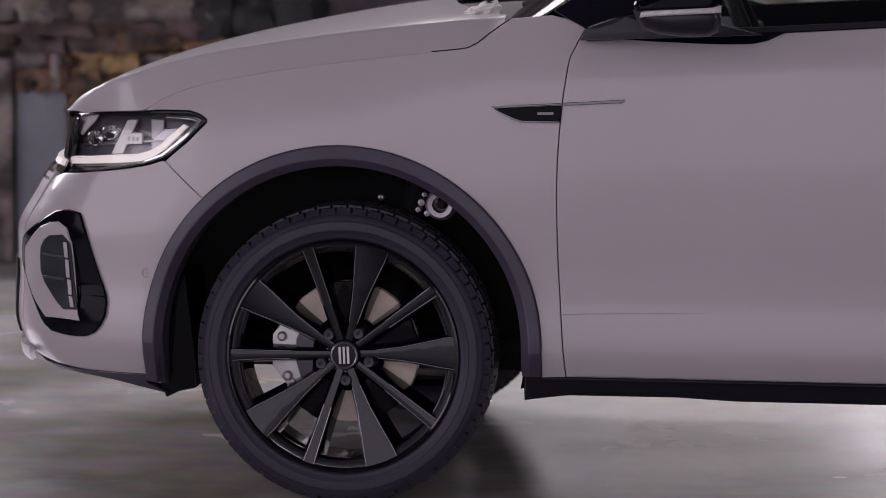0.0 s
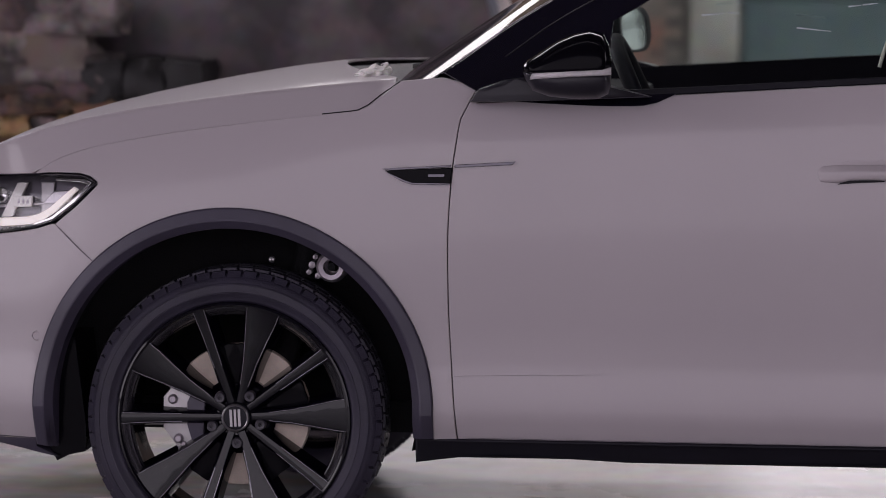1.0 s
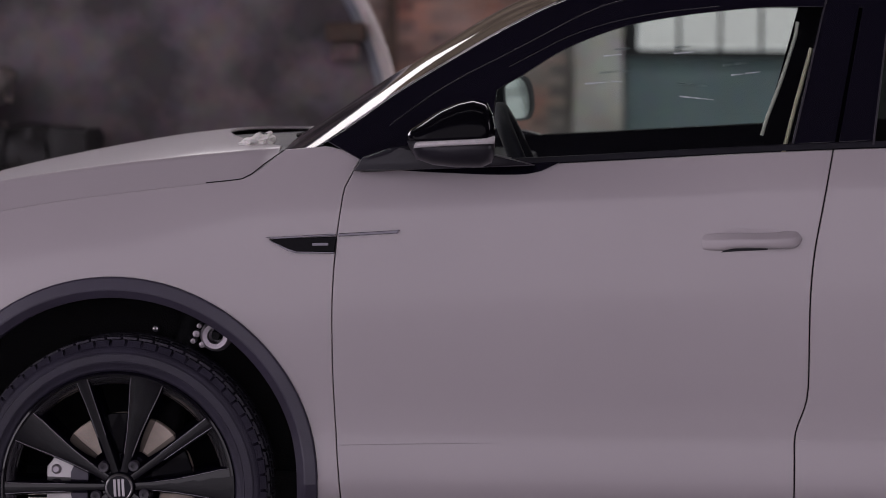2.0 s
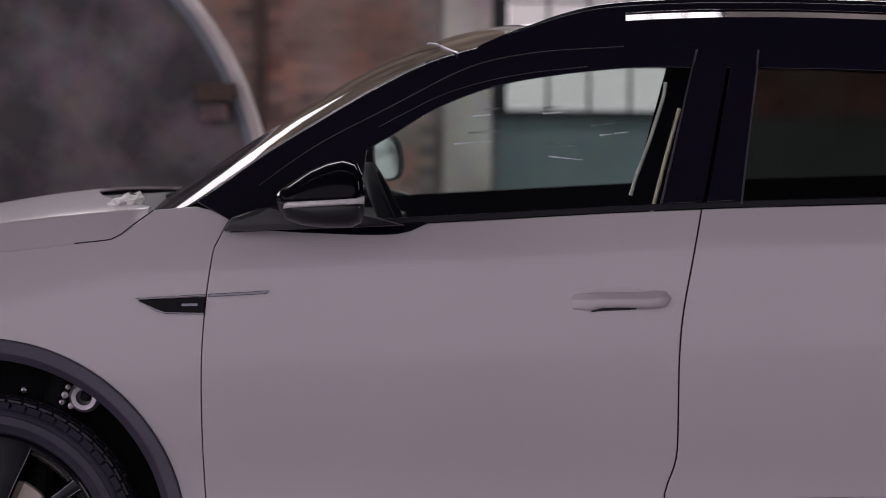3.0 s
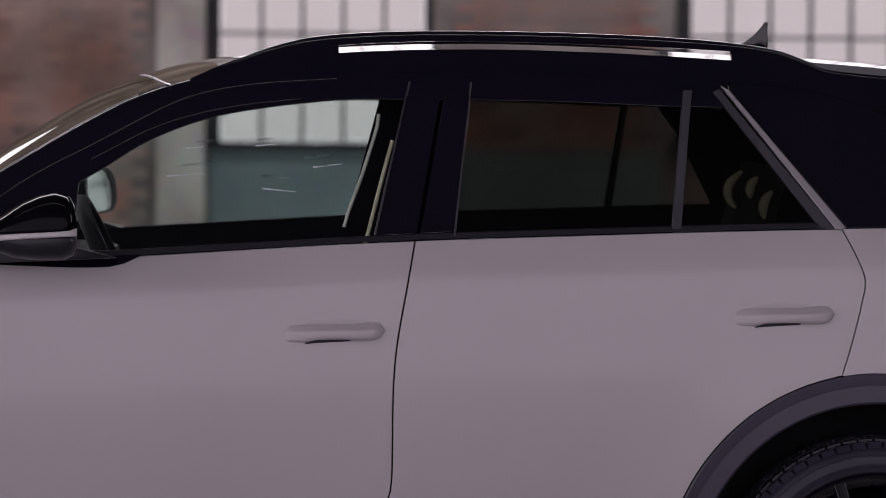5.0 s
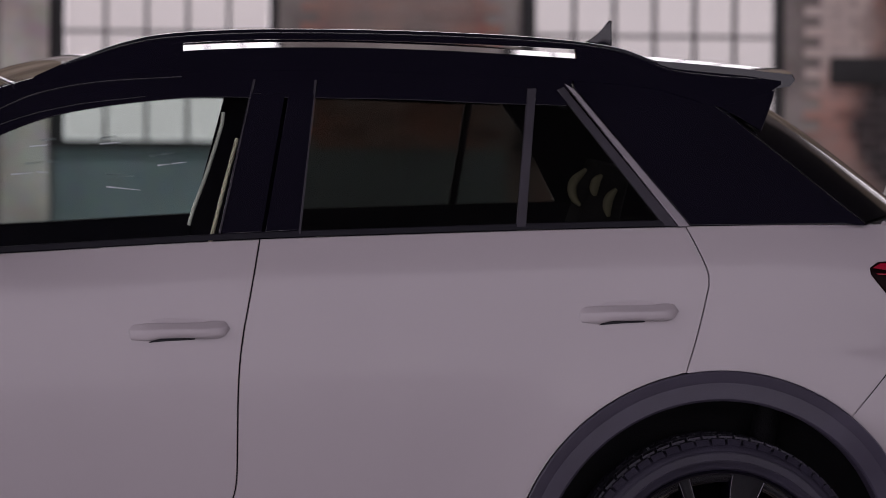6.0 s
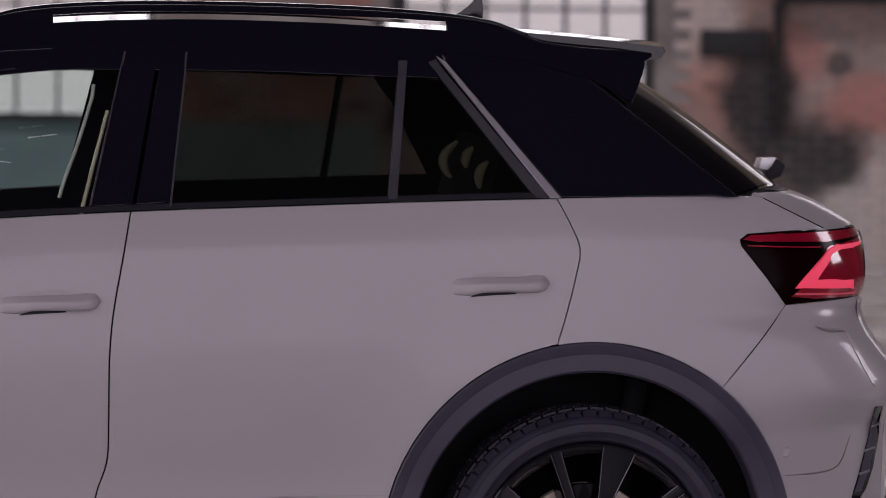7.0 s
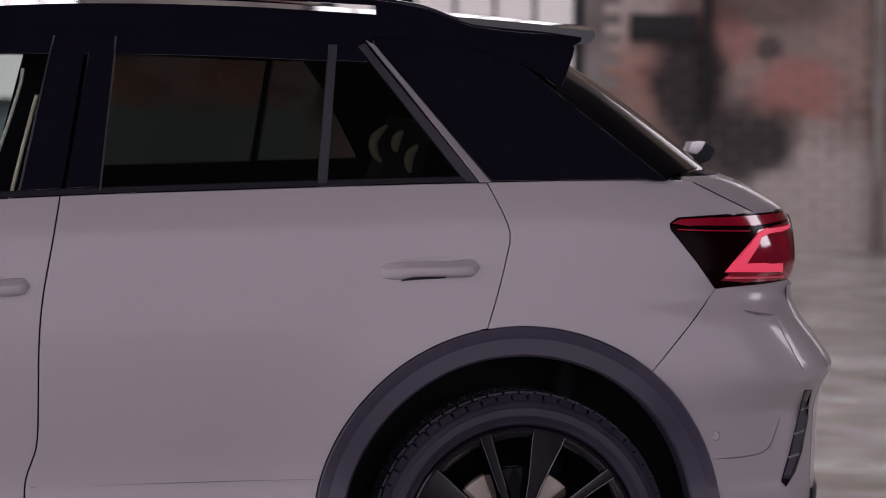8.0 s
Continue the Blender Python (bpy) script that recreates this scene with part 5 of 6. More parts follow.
def small_parts(far):
    s = 1 if far else -1
    def deep(d):
        return lambda x, z: side_y(x, z) - d

    lamp = panel("head_lamp", HEAD_LAMP, deep(0.050), LAMP_GREY, car, "clear headlamp with a grey bowl", far, 0.0, 0.0, 0.004, 0.03)
    ln = panel("lamp_lens", HEAD_LAMP, side_y, LENS, lamp, "clear lens", far, 0.002, 0.001, 0.004, 0.03)
    ln.visible_shadow = False
    rim = inset(HEAD_LAMP, 0.003)
    n = len(HEAD_LAMP)
    bm = bmesh.new()
    o1 = [bm.verts.new((x, s * side_y(x, z), z)) for x, z in HEAD_LAMP]
    o2 = [bm.verts.new((x, s * (side_y(x, z) - 0.002), z)) for x, z in rim]
    o3 = [bm.verts.new((x, s * (side_y(x, z) - 0.048), z)) for x, z in inset(HEAD_LAMP, 0.006)]
    for u, w in ((o1, o2), (o2, o3)):
        for i in range(n):
            bm.faces.new((u[i], u[(i + 1) % n], w[(i + 1) % n], w[i]))
    part("lamp_rim", bm, BLACK_GLOSS, lamp, "gloss black lamp rim", True, 30)
    panel("daytime_light", joined([(-1.960, 0.747), (-1.892, 0.755), (-1.843, 0.761), (-1.768, 0.768), (-1.737, 0.777), (-1.712, 0.791), (-1.657, 0.838), (-1.646, 0.833), (-1.698, 0.782), (-1.728, 0.763), (-1.760, 0.752), (-1.826, 0.745), (-1.890, 0.739), (-1.954, 0.732)]), deep(0.012), DAY_LIT, lamp, "lit white light guide", far, 0.0, 0.0, 0.02, 0.03)
    panel("lamp_frame", joined([(-1.70, 0.858), (-1.630, 0.858), (-1.612, 0.850), (-1.64, 0.819), (-1.645, 0.823), (-1.624, 0.846), (-1.64, 0.850), (-1.70, 0.851)]), deep(0.010), CHROME, lamp, "bright lamp frame", far, 0.0, 0.0, 0.01, 0.03)
    panel("lamp_frame", joined([(-1.93, 0.727), (-1.84, 0.736), (-1.745, 0.751), (-1.690, 0.772), (-1.694, 0.776), (-1.748, 0.755), (-1.84, 0.740), (-1.93, 0.731)]), deep(0.008), DARK_CHROME, lamp, "dark lamp frame", far, 0.0, 0.0, 0.01, 0.03)
    panel("lamp_frame", [(-1.747, 0.7515), (-1.702, 0.7675), (-1.652, 0.8055), (-1.620, 0.838), (-1.623, 0.842), (-1.656, 0.811), (-1.705, 0.7725), (-1.748, 0.756)], deep(0.006), CHROME, lamp, "bright lamp frame", far, 0.0, 0.0, 0.008, 0.03, 0.0008)
    panel("lamp_bracket", [(-1.803, 0.840), (-1.775, 0.842), (-1.809, 0.766), (-1.840, 0.763)], deep(0.034), WHITE_GUIDE, lamp, "pale bracket", far, 0.0)
    panel("lamp_bracket", [(-1.743, 0.844), (-1.709, 0.845), (-1.709, 0.776), (-1.737, 0.772)], deep(0.042), CALIPER, lamp, "pale grey bracket", far, 0.0)
    panel("lamp_plate", [(-1.809, 0.811), (-1.761, 0.814), (-1.759, 0.790), (-1.807, 0.787)], deep(0.028), WHITE_GUIDE, lamp, "pale plate with illegible marks", far, 0.0)
    for x in (-1.797, -1.785, -1.774):
        panel("plate_mark", [(x, 0.796), (x + 0.006, 0.796), (x + 0.006, 0.805), (x, 0.805)], deep(0.0275), TITAN, lamp, "small grey bar", far, 0.0, 0.0, 0.001, 0.03, 0.0005)
    panel("lamp_shelf", [(-1.93, 0.773), (-1.85, 0.782), (-1.66, 0.803), (-1.65, 0.812), (-1.75, 0.799), (-1.85, 0.788), (-1.93, 0.778)], deep(0.038), SILVER, lamp, "silver shelf", far, 0.0)
    panel("lamp_shelf", [(-1.735, 0.797), (-1.699, 0.801), (-1.659, 0.830), (-1.708, 0.826)], deep(0.036), SILVER, lamp, "silver shelf", far, 0.0)
    panel("lamp_shield", [(-1.945, 0.838), (-1.887, 0.846), (-1.892, 0.832), (-1.929, 0.797), (-1.945, 0.800)], deep(0.030), WHITE_GUIDE, lamp, "bright reflector", far, 0.0)
    for cx, cz, r in ((-1.884, 0.797, 0.019), (-1.845, 0.812, 0.018)):
        y = s * (side_y(cx, cz) - 0.035)
        bm = lathe(bmesh.new(), [(r, 0.0), (r, s * 0.012), (r * 0.85, s * 0.014), (r * 0.8, 0.0), (0.001, s * 0.010)], 24, (cx, y, cz))
        part("lamp_projector", bm, CHROME, lamp, "round projector", True, 40)
    tail = panel("tail_lamp", TAIL_LAMP, side_y, RED_DARK, car, "dark smoked red tail lamp", far, 0.0005, 0.001, 0.03, 0.012, 0.0015)
    panel("lamp_crown", joined([(1.622, 1.040), (1.640, 1.050), (1.72, 1.0535), (1.93, 1.060), (1.94, 1.040), (1.83, 1.031), (1.66, 1.034)]), side_y, RED_DEEP, tail, "deep red upper lens", far, 0.0, 0.0035, 0.004, 0.012)
    panel("lamp_band", joined([(1.630, 1.0285), (1.701, 1.0255), (1.814, 1.023), (1.810, 1.0195), (1.701, 1.0225), (1.634, 1.0255)]), side_y, RED, tail, "red upper line", far, 0.0, 0.008, 0.01, 0.012, 0.0006)
    # Red here stands for glow spilling from the light guide.
    panel("lamp_glow_panel", joined([(1.752, 0.924), (1.80, 0.985), (1.835, 1.024), (1.945, 1.040), (1.945, 0.905), (1.80, 0.905), (1.735, 0.912)]), side_y, RED_DEEP, tail, "deep red inner lens with the guide's glow painted in", far, 0.0, 0.0035, 0.004, 0.012)
    panel("light_guide", joined([(1.744, 0.931), (1.769, 0.957), (1.833, 1.016), (1.857, 1.026), (1.945, 1.030), (1.938, 1.021), (1.907, 1.016), (1.868, 1.014), (1.842, 1.005), (1.834, 0.989), (1.800, 0.949), (1.838, 0.949), (1.903, 0.945), (1.906, 0.924)]), side_y, RED_LIT, tail, "glowing red light guide", far, 0.0, 0.008, 0.01, 0.012)
    panel("lamp_foot", [(1.745, 0.921), (1.830, 0.919), (1.912, 0.917), (1.913, 0.911), (1.830, 0.914), (1.746, 0.916)], side_y, RED_SOFT, tail, "pale red lower line", far, 0.0, 0.008, 0.01, 0.012, 0.0006)
    for x0, z0 in ((-0.019, 0.897), (0.962, 0.938)):
        def cup(x, z, at=(x0, z0)):
            lift = max(0.0, min(1.0, (z - at[1] - 0.008) / 0.020)) - 0.6 * max(0.0, min(1.0, (at[1] - 0.012 - z) / 0.02))
            return side_y(x, z) + 0.0035 * abs(lift)

        # Raised pad whose tilt takes on the shading of a hollow.
        panel("handle_cup_pad", bend([(x0 + 0.045, z0 + 0.012), (x0 + 0.055, z0 + 0.023), (x0 + 0.09, z0 + 0.028), (x0 + 0.145, z0 + 0.029), (x0 + 0.175, z0 + 0.020), (x0 + 0.11, z0 + 0.014), (x0 + 0.045, z0 + 0.012)][:-1], 0.01), cup, PAINT, car, "", far, 0.0, 0.0008, 0.002, 0.006, 0.0004)
        bm = bmesh.new()
        rows = []
        for k in range(25):
            q = k / 24
            x = x0 + 0.222 * q
            low, high = HANDLE_LOW(q), HANDLE_HIGH(q)
            mid, hgt, d = z0 + 0.5 * (low + high), 0.5 * (high - low), HANDLE_OUT(q)
            y = side_y(x, mid)
            rows.append([bm.verts.new((x, s * (y - 0.004 + (d + 0.004) * out), mid + hgt * up)) for up, out in HANDLE_CUT])
        for a, b in zip(rows, rows[1:]):
            for i in range(len(HANDLE_CUT) - 1):
                bm.faces.new((a[i], a[i + 1], b[i + 1], b[i]))
        bm.faces.new(rows[0])
        bm.faces.new(rows[-1][::-1])
        part("door_handle", bm, PAINT, car, "body-coloured pull handle", True, 70)
        # Black sliver paints the shade on the handle's underside.
        panel("handle_shade", bend([(x0 + 0.047, z0 - 0.0245), (x0 + 0.065, z0 - 0.0225), (x0 + 0.10, z0 - 0.0200), (x0 + 0.148, z0 - 0.017), (x0 + 0.148, z0 - 0.012), (x0 + 0.10, z0 - 0.010), (x0 + 0.060, z0 - 0.016)], 0.01), side_y, PLASTIC, car, "dark panel painted as shade under the handle", far, 0.0, 0.004, 0.004, 0.03, 0.0008)
    badge = panel("wing_badge", [(-0.955, 0.889), (-0.808, 0.897), (-0.811, 0.863), (-0.895, 0.863), (-0.915, 0.868)], side_y, DEEP_BLACK, car, "gloss black wing badge", far, 0.0, 0.005, 0.008)
    panel("badge_trim", [(-0.962, 0.893), (-0.810, 0.903), (-0.810, 0.8995), (-0.940, 0.890)], side_y, DARK_CHROME, badge, "dark chrome edge", far, 0.0, 0.009, 0.008, 0.03, 0.0008)
    panel("badge_trim", [(-0.955, 0.888), (-0.915, 0.866), (-0.895, 0.8605), (-0.811, 0.8605), (-0.811, 0.8635), (-0.894, 0.864), (-0.913, 0.870)], side_y, DARK_CHROME, badge, "dark chrome lower edge", far, 0.0, 0.009, 0.008, 0.03, 0.0006)
    panel("badge_mark", [(-0.86, 0.876), (-0.824, 0.877), (-0.824, 0.884), (-0.86, 0.883)], side_y, DARK_CHROME, badge, "small dark bars", far, 0.0, 0.008, 0.004, 0.03, 0.0008)
    panel("door_trim", [(-0.802, 0.9035), (-0.669, 0.9125), (-0.675, 0.9055), (-0.802, 0.8975)], side_y, DARK_CHROME, car, "slim dark chrome door strip", far, 0.0, 0.006, 0.008, 0.03, 0.001)
    # bumper inlet: black surround, painted ring, dark inlet with bars
    sur = panel("inlet_surround", joined(bend([(-2.084, 0.50), (-2.077, 0.557), (-2.005, 0.612), (-1.971, 0.631), (-1.93, 0.637), (-1.901, 0.632), (-1.859, 0.521), (-1.829, 0.435), (-1.845, 0.384), (-1.881, 0.357), (-1.954, 0.356), (-1.998, 0.371), (-2.050, 0.444), (-2.084, 0.50)], 0.02)), side_y, DEEP_BLACK, car, "gloss black bumper inlet surround", far, 0.0, 0.010, 0.02, 0.03, 0.004)
    panel("inlet_ring", joined(bend([(-2.064, 0.538), (-2.012, 0.592), (-1.958, 0.609), (-1.933, 0.597), (-1.918, 0.564), (-1.903, 0.409)], 0.02), [(-1.897, 0.391)], bend([(-1.993, 0.390), (-2.036, 0.433), (-2.064, 0.482), (-2.064, 0.538)], 0.02)), side_y, PAINT, sur, "grey painted inlet ring", far, 0.0, 0.014, 0.01, 0.03)
    panel("inlet", joined(bend([(-2.010, 0.492), (-2.009, 0.547), (-1.982, 0.577), (-1.943, 0.582), (-1.922, 0.564)], 0.02), bend([(-1.903, 0.416), (-1.941, 0.413), (-1.999, 0.468), (-2.010, 0.492)], 0.02)), side_y, INLET, sur, "blue-black air inlet", far, 0.0, 0.017, 0.006, 0.03)
    for z in (0.478, 0.530):
        panel("inlet_bar", [(-2.002, z), (-1.940, z), (-1.939, z + 0.006), (-2.002, z + 0.006)], side_y, TRIM, sur, "", far, 0.0, 0.022, 0.005, 0.03, 0.001)
    for q in ((-1.9405, 0.565, -1.928, 0.531), (-1.9365, 0.526, -1.9235, 0.486), (-1.931, 0.481, -1.9175, 0.448), (-1.9265, 0.444, -1.911, 0.421)):
        panel("inlet_cell", [(q[0], q[1]), (q[0] + 0.010, q[1]), (q[2], q[3]), (q[2] - 0.010, q[3])], side_y, PAINT, sur, "pale inlet cell", far, 0.0, 0.021, 0.004, 0.03, 0.001)
    for x, z in ((-1.733, 0.509), (1.724, 0.567)):
        y = s * side_y(x, z)
        part("parking_sensor", lathe(bmesh.new(), [(0.001, s * 0.0015), (0.0085, s * 0.0015), (0.0090, -s * 0.001), (0.0100, -s * 0.001), (0.0105, s * 0.001), (0.0115, 0.0)], 24, (x, y, z)), PAINT, car, "round parking sensor", True, 20)
    # vertical slot in the rear bumper
    vent = panel("rear_vent", joined([(1.949, 0.660), (1.976, 0.658), (1.984, 0.589), (1.966, 0.513), (1.944, 0.468), (1.914, 0.438), (1.899, 0.452), (1.918, 0.504), (1.943, 0.586)]), side_y, BLACK_GLOSS, car, "slim black bumper vent", far, 0.0, 0.003, 0.006, 0.02, 0.002)
    panel("vent_insert", joined([(1.950, 0.635), (1.966, 0.630), (1.971, 0.590), (1.952, 0.515), (1.927, 0.466), (1.905, 0.462), (1.922, 0.505), (1.944, 0.586)]), side_y, TRIM, vent, "grey vent insert", far, 0.0, 0.006, 0.004, 0.02, 0.001)
    for z in (0.503, 0.555, 0.608):
        x = 1.915 + (z - 0.490) * 0.27
        panel("vent_bar", [(x, z), (x + 0.034, z + 0.004), (x + 0.034, z + 0.009), (x, z + 0.005)], side_y, SILVER, vent, "", far, 0.0, 0.009, 0.004, 0.03, 0.0008)
    for xs in (steps(-0.800, 0.185, 3), steps(0.205, 0.836, 3)):
        pts = [(x, 0.459 + 0.024 * x) for x in xs]
        ridge("door_crease", pts, 0.003, 0.0012, s)
    # chamfered edge of the rear bumper, turned to mirror the east lamp at the camera
    face = Vector((0.57, s * 0.72, 0.40))
    line = [Vector((x, s * (side_y(x, z) + 0.003), z)) for x, z in ((1.874, 0.829), (1.893, 0.792), (1.914, 0.752), (1.932, 0.722), (1.942, 0.711))]
    run = (line[-1] - line[0]).normalized()
    across = face.cross(run).normalized()
    bm = bmesh.new()
    rows = []
    for i, p in enumerate(line):
        w = across * (0.0065 if i else 0.004)
        rows.append([bm.verts.new(q) for q in (p - w - face * 0.012, p - w, p + w, p + w - face * 0.012)])
    for a, b in zip(rows, rows[1:]):
        for i in range(4):
            bm.faces.new((a[i], a[(i + 1) % 4], b[(i + 1) % 4], b[i]))
    bm.faces.new(rows[0])
    bm.faces.new(rows[-1][::-1])
    part("bumper_chamfer", bm, PAINT, car, "", True, 30)
    # pressed creases of the rear bumper
    for pts, wide, high in ((((1.792, 0.8455), (1.815, 0.839), (1.841, 0.8355), (1.872, 0.833)), 0.008, 0.003), (((1.724, 0.515), (1.802, 0.517), (1.847, 0.524), (1.869, 0.542), (1.890, 0.598)), 0.004, 0.0025)):
        ridge("bumper_crease", pts, wide, high, s, 1.0, 0.4)


both(small_parts)


# crumpled cloth left in the scuttle
bm = bmesh.new()
bmesh.ops.create_icosphere(bm, subdivisions=4, radius=1.0)
for v in bm.verts:
    n = noise.noise(v.co * 2.3) * 0.35 + noise.noise(v.co * 6.0) * 0.18
    v.co = v.co * (1 + n)
    v.co = Vector((-1.012 + v.co.x * 0.036 + 0.010 * v.co.z, -0.62 + v.co.y * 0.05, 1.092 + v.co.z * 0.020 * (1 + 0.35 * v.co.x)))
cloth = tagged(part("crumpled_cloth", bm, CLOTH, None, "", True, 70), "crumpled white cloth with dark smudges lying by the windscreen", "cloth")

# ---- the hall ----
WALL_Y = 18.8
HALL = (-16.0, 20.0, -14.0, 8.0)
tagged(slab("floor", HALL[0], HALL[1], HALL[2], WALL_Y + 0.4, -0.2, 0.0, CONCRETE), "worn grey concrete hall floor with dark stains", "floor", kind="structure")
tagged(slab("ceiling", HALL[0], HALL[1], HALL[2], WALL_Y + 0.4, HALL[3], HALL[3] + 0.2, CEILING), "dark boarded hall ceiling", "ceiling", kind="structure")
for name, x0, x1 in (("wall_west", HALL[0] - 0.4, HALL[0]), ("wall_east", HALL[1], HALL[1] + 0.4)):
    tagged(slab(name, x0, x1, HALL[2], WALL_Y + 0.4, 0.0, HALL[3], SOOTY), "stained plaster side wall of an old hall", "wall", kind="structure")
tagged(slab("wall_south", HALL[0], HALL[1], HALL[2] - 0.4, HALL[2], 0.0, HALL[3], SOOTY), "stained plaster wall behind the viewer", "wall", kind="structure")

SILL_Z, HEAD_Z = 1.12, 5.92
OPENINGS = [(-0.47, 1.21), (3.0, 4.98), (7.9, 9.8), (12.0, 13.9)]
edges = [HALL[0]] + [e for o in OPENINGS for e in o] + [HALL[1]]
bm = bmesh.new()
for a, b in zip(edges[::2], edges[1::2]):
    box(bm, a, b, WALL_Y, WALL_Y + 0.4, 0.0, HALL[3])
for a, b in OPENINGS:
    box(bm, a, b, WALL_Y, WALL_Y + 0.4, 0.0, SILL_Z)
    box(bm, a, b, WALL_Y, WALL_Y + 0.4, HEAD_Z, HALL[3])
wall = tagged(part("wall_north", bm, MORTAR), "old brick hall wall with flaking limewash", "wall", kind="structure")
SKYLIGHT = glow("hazy_distance", (0.95, 0.92, 0.90), 0.54)
BRIGHT_SKY = glow("overcast_sky", (0.95, 0.93, 0.92), 2.6)
PANE = glass("dusty_window_glass", (0.80, 0.79, 0.78), 1.2)
for i, (a, b) in enumerate(OPENINGS):
    win = tagged(slab("window_%d" % (i + 1), a, a + 0.11, WALL_Y - 0.03, WALL_Y + 0.2, SILL_Z, HEAD_Z, IRON), "tall steel-framed factory window with dusty panes", "window", kind="structure")
    slab("window_frame", b - 0.06, b, WALL_Y + 0.05, WALL_Y + 0.2, SILL_Z, HEAD_Z, IRON, win)
    slab("window_sill", a - 0.05, b + 0.05, WALL_Y - 0.08, WALL_Y + 0.2, SILL_Z - 0.06, SILL_Z, IRON, win)
    n = round((b - a - 0.17) / 0.285)
    w = (b - a - 0.17) / n
    for k in range(1, n):
        slab("glazing_bar", a + 0.11 + w * k - 0.014, a + 0.11 + w * k + 0.014, WALL_Y + 0.09, WALL_Y + 0.14, SILL_Z, HEAD_Z, IRON, win)
    rows_z = steps(SILL_Z, HEAD_Z, 12)
    for z in rows_z[1:-1]:
        slab("glazing_bar", a + 0.11, b - 0.06, WALL_Y + 0.09, WALL_Y + 0.14, z - 0.012, z + 0.012, IRON, win)
    for k in range(n):
        for z0, z1 in zip(rows_z, rows_z[1:]):
            p = slab("pane", a + 0.11 + w * k + 0.014, a + 0.11 + w * (k + 1) - 0.014, WALL_Y + 0.11, WALL_Y + 0.115, z0 + 0.012, z1 - 0.012, PANE, win)
            p.visible_shadow = False
tagged(slab("backdrop", HALL[0], HALL[1], WALL_Y + 1.6, WALL_Y + 1.65, -0.5, 2.5, SKYLIGHT), "pale hazy distance outside the windows", "sky", kind="structure")
# Out of view; glows stronger than the lower part to lift reflections.
tagged(slab("backdrop", HALL[0], HALL[1], WALL_Y + 1.6, WALL_Y + 1.65, 2.5, HALL[3], BRIGHT_SKY), "bright overcast sky outside the windows", "sky", kind="structure")
tagged(slab("trim", -0.44, 2.9, WALL_Y - 0.02, WALL_Y - 0.003, 0.0, 1.06, PAINTED), "faded blue-grey painted dado", "wall trim", kind="structure")
tagged(slab("trim", -0.82, -0.47, WALL_Y - 0.14, WALL_Y - 0.003, 0.0, HALL[3], LIMEWASH), "pale plastered wall pier beside the window", "pier", kind="structure")
# Unseen layer, coloured for its reflection in floor, roof and windscreen.
bm = bmesh.new()
for a, b in zip(edges[::2], edges[1::2]):
    if a != OPENINGS[0][1]:
        box(bm, a + 0.06, b - 0.06, WALL_Y - 0.015, WALL_Y - 0.003, 2.6, HALL[3] - 0.01)
tagged(part("trim", bm, REFLECTED_BROWN), "unseen brown layer high on the brick wall, coloured for reflections", "wall trim", kind="structure")
tagged(part("wall_pipe", tube(bmesh.new(), [(-2.17, WALL_Y - 0.12, 0.0), (-2.17, WALL_Y - 0.12, HALL[3])], 0.04, 14), LUG, None, "", True), "brown rusty pipe running up the brick wall", "pipe")

tagged(slab("wall_plate", 5.32, 5.83, WALL_Y - 0.06, WALL_Y - 0.003, 1.57, 1.78, IRON, None, "", 0.01), "dark iron plate bolted to the brick wall", "plate")
tagged(slab("wall_box", 5.90, 6.9, WALL_Y - 0.25, WALL_Y - 0.003, 1.98, 2.5, IRON, None, "", 0.02), "dark iron box mounted high on the brick wall", "box")
tagged(part("wall_pipe", tube(bmesh.new(), [(7.22, WALL_Y - 0.10, 0.0), (7.22, WALL_Y - 0.10, HALL[3])], 0.045, 14), PLASTER, None, "", True), "grey pipe running up the brick wall", "pipe")
tagged(part("wall_pipe", tube(bmesh.new(), [(5.90, WALL_Y - 0.08, 1.0), (5.90, WALL_Y - 0.08, 2.0)], 0.035, 14), IRON, None, "", True), "dark pipe below the iron box", "pipe")

# ---- old round iron casing behind the car's nose ----
CX, CY, CZ, CR = -2.39, 4.7, 0.82, 1.326
casing = empty("old_machine", "large round stained iron machine casing with worn bright rim", "machine")
part("casing_face", lathe(bmesh.new(), [(0.001, -0.13), (0.4, -0.12), (0.8, -0.08), (1.1, -0.04), (CR - 0.06, 0.0), (CR - 0.06, 0.8), (0.001, 0.8)], 96, (CX, CY, CZ)), CASING, casing, "stained dark iron face", True, 40)
part("casing_flange", lathe(bmesh.new(), [(CR - 0.075, 0.0), (CR - 0.062, -0.03), (CR - 0.034, -0.04), (CR - 0.03, 0.02)], 96, (CX, CY, CZ)), BLUE_PANEL, casing, "blue-grey flange inside the rim", True, 40)
part("casing_rim", lathe(bmesh.new(), [(CR - 0.036, -0.03), (CR - 0.032, -0.048), (CR - 0.008, -0.052), (CR, -0.03), (CR, 0.12), (CR - 0.06, 0.12)], 96, (CX, CY, CZ)), CASING_RIM, casing, "worn bright rim", True, 40)
part("casing_lug", box(bmesh.new(), -1.345, -1.20, CY - 0.12, CY + 0.02, 1.277, 1.345, 0.010), LUG, casing, "rusty brown lug")
part("lug_block", box(bmesh.new(), -1.325, -1.225, CY - 0.11, CY + 0.02, 1.203, 1.272, 0.012), SOOT_STONE, casing, "paler worn block under the lug")
# rubble plinth
plinth = empty("rubble_plinth", "low plinth of brown and ochre rubble stones", "plinth")
rng = random.Random(5)


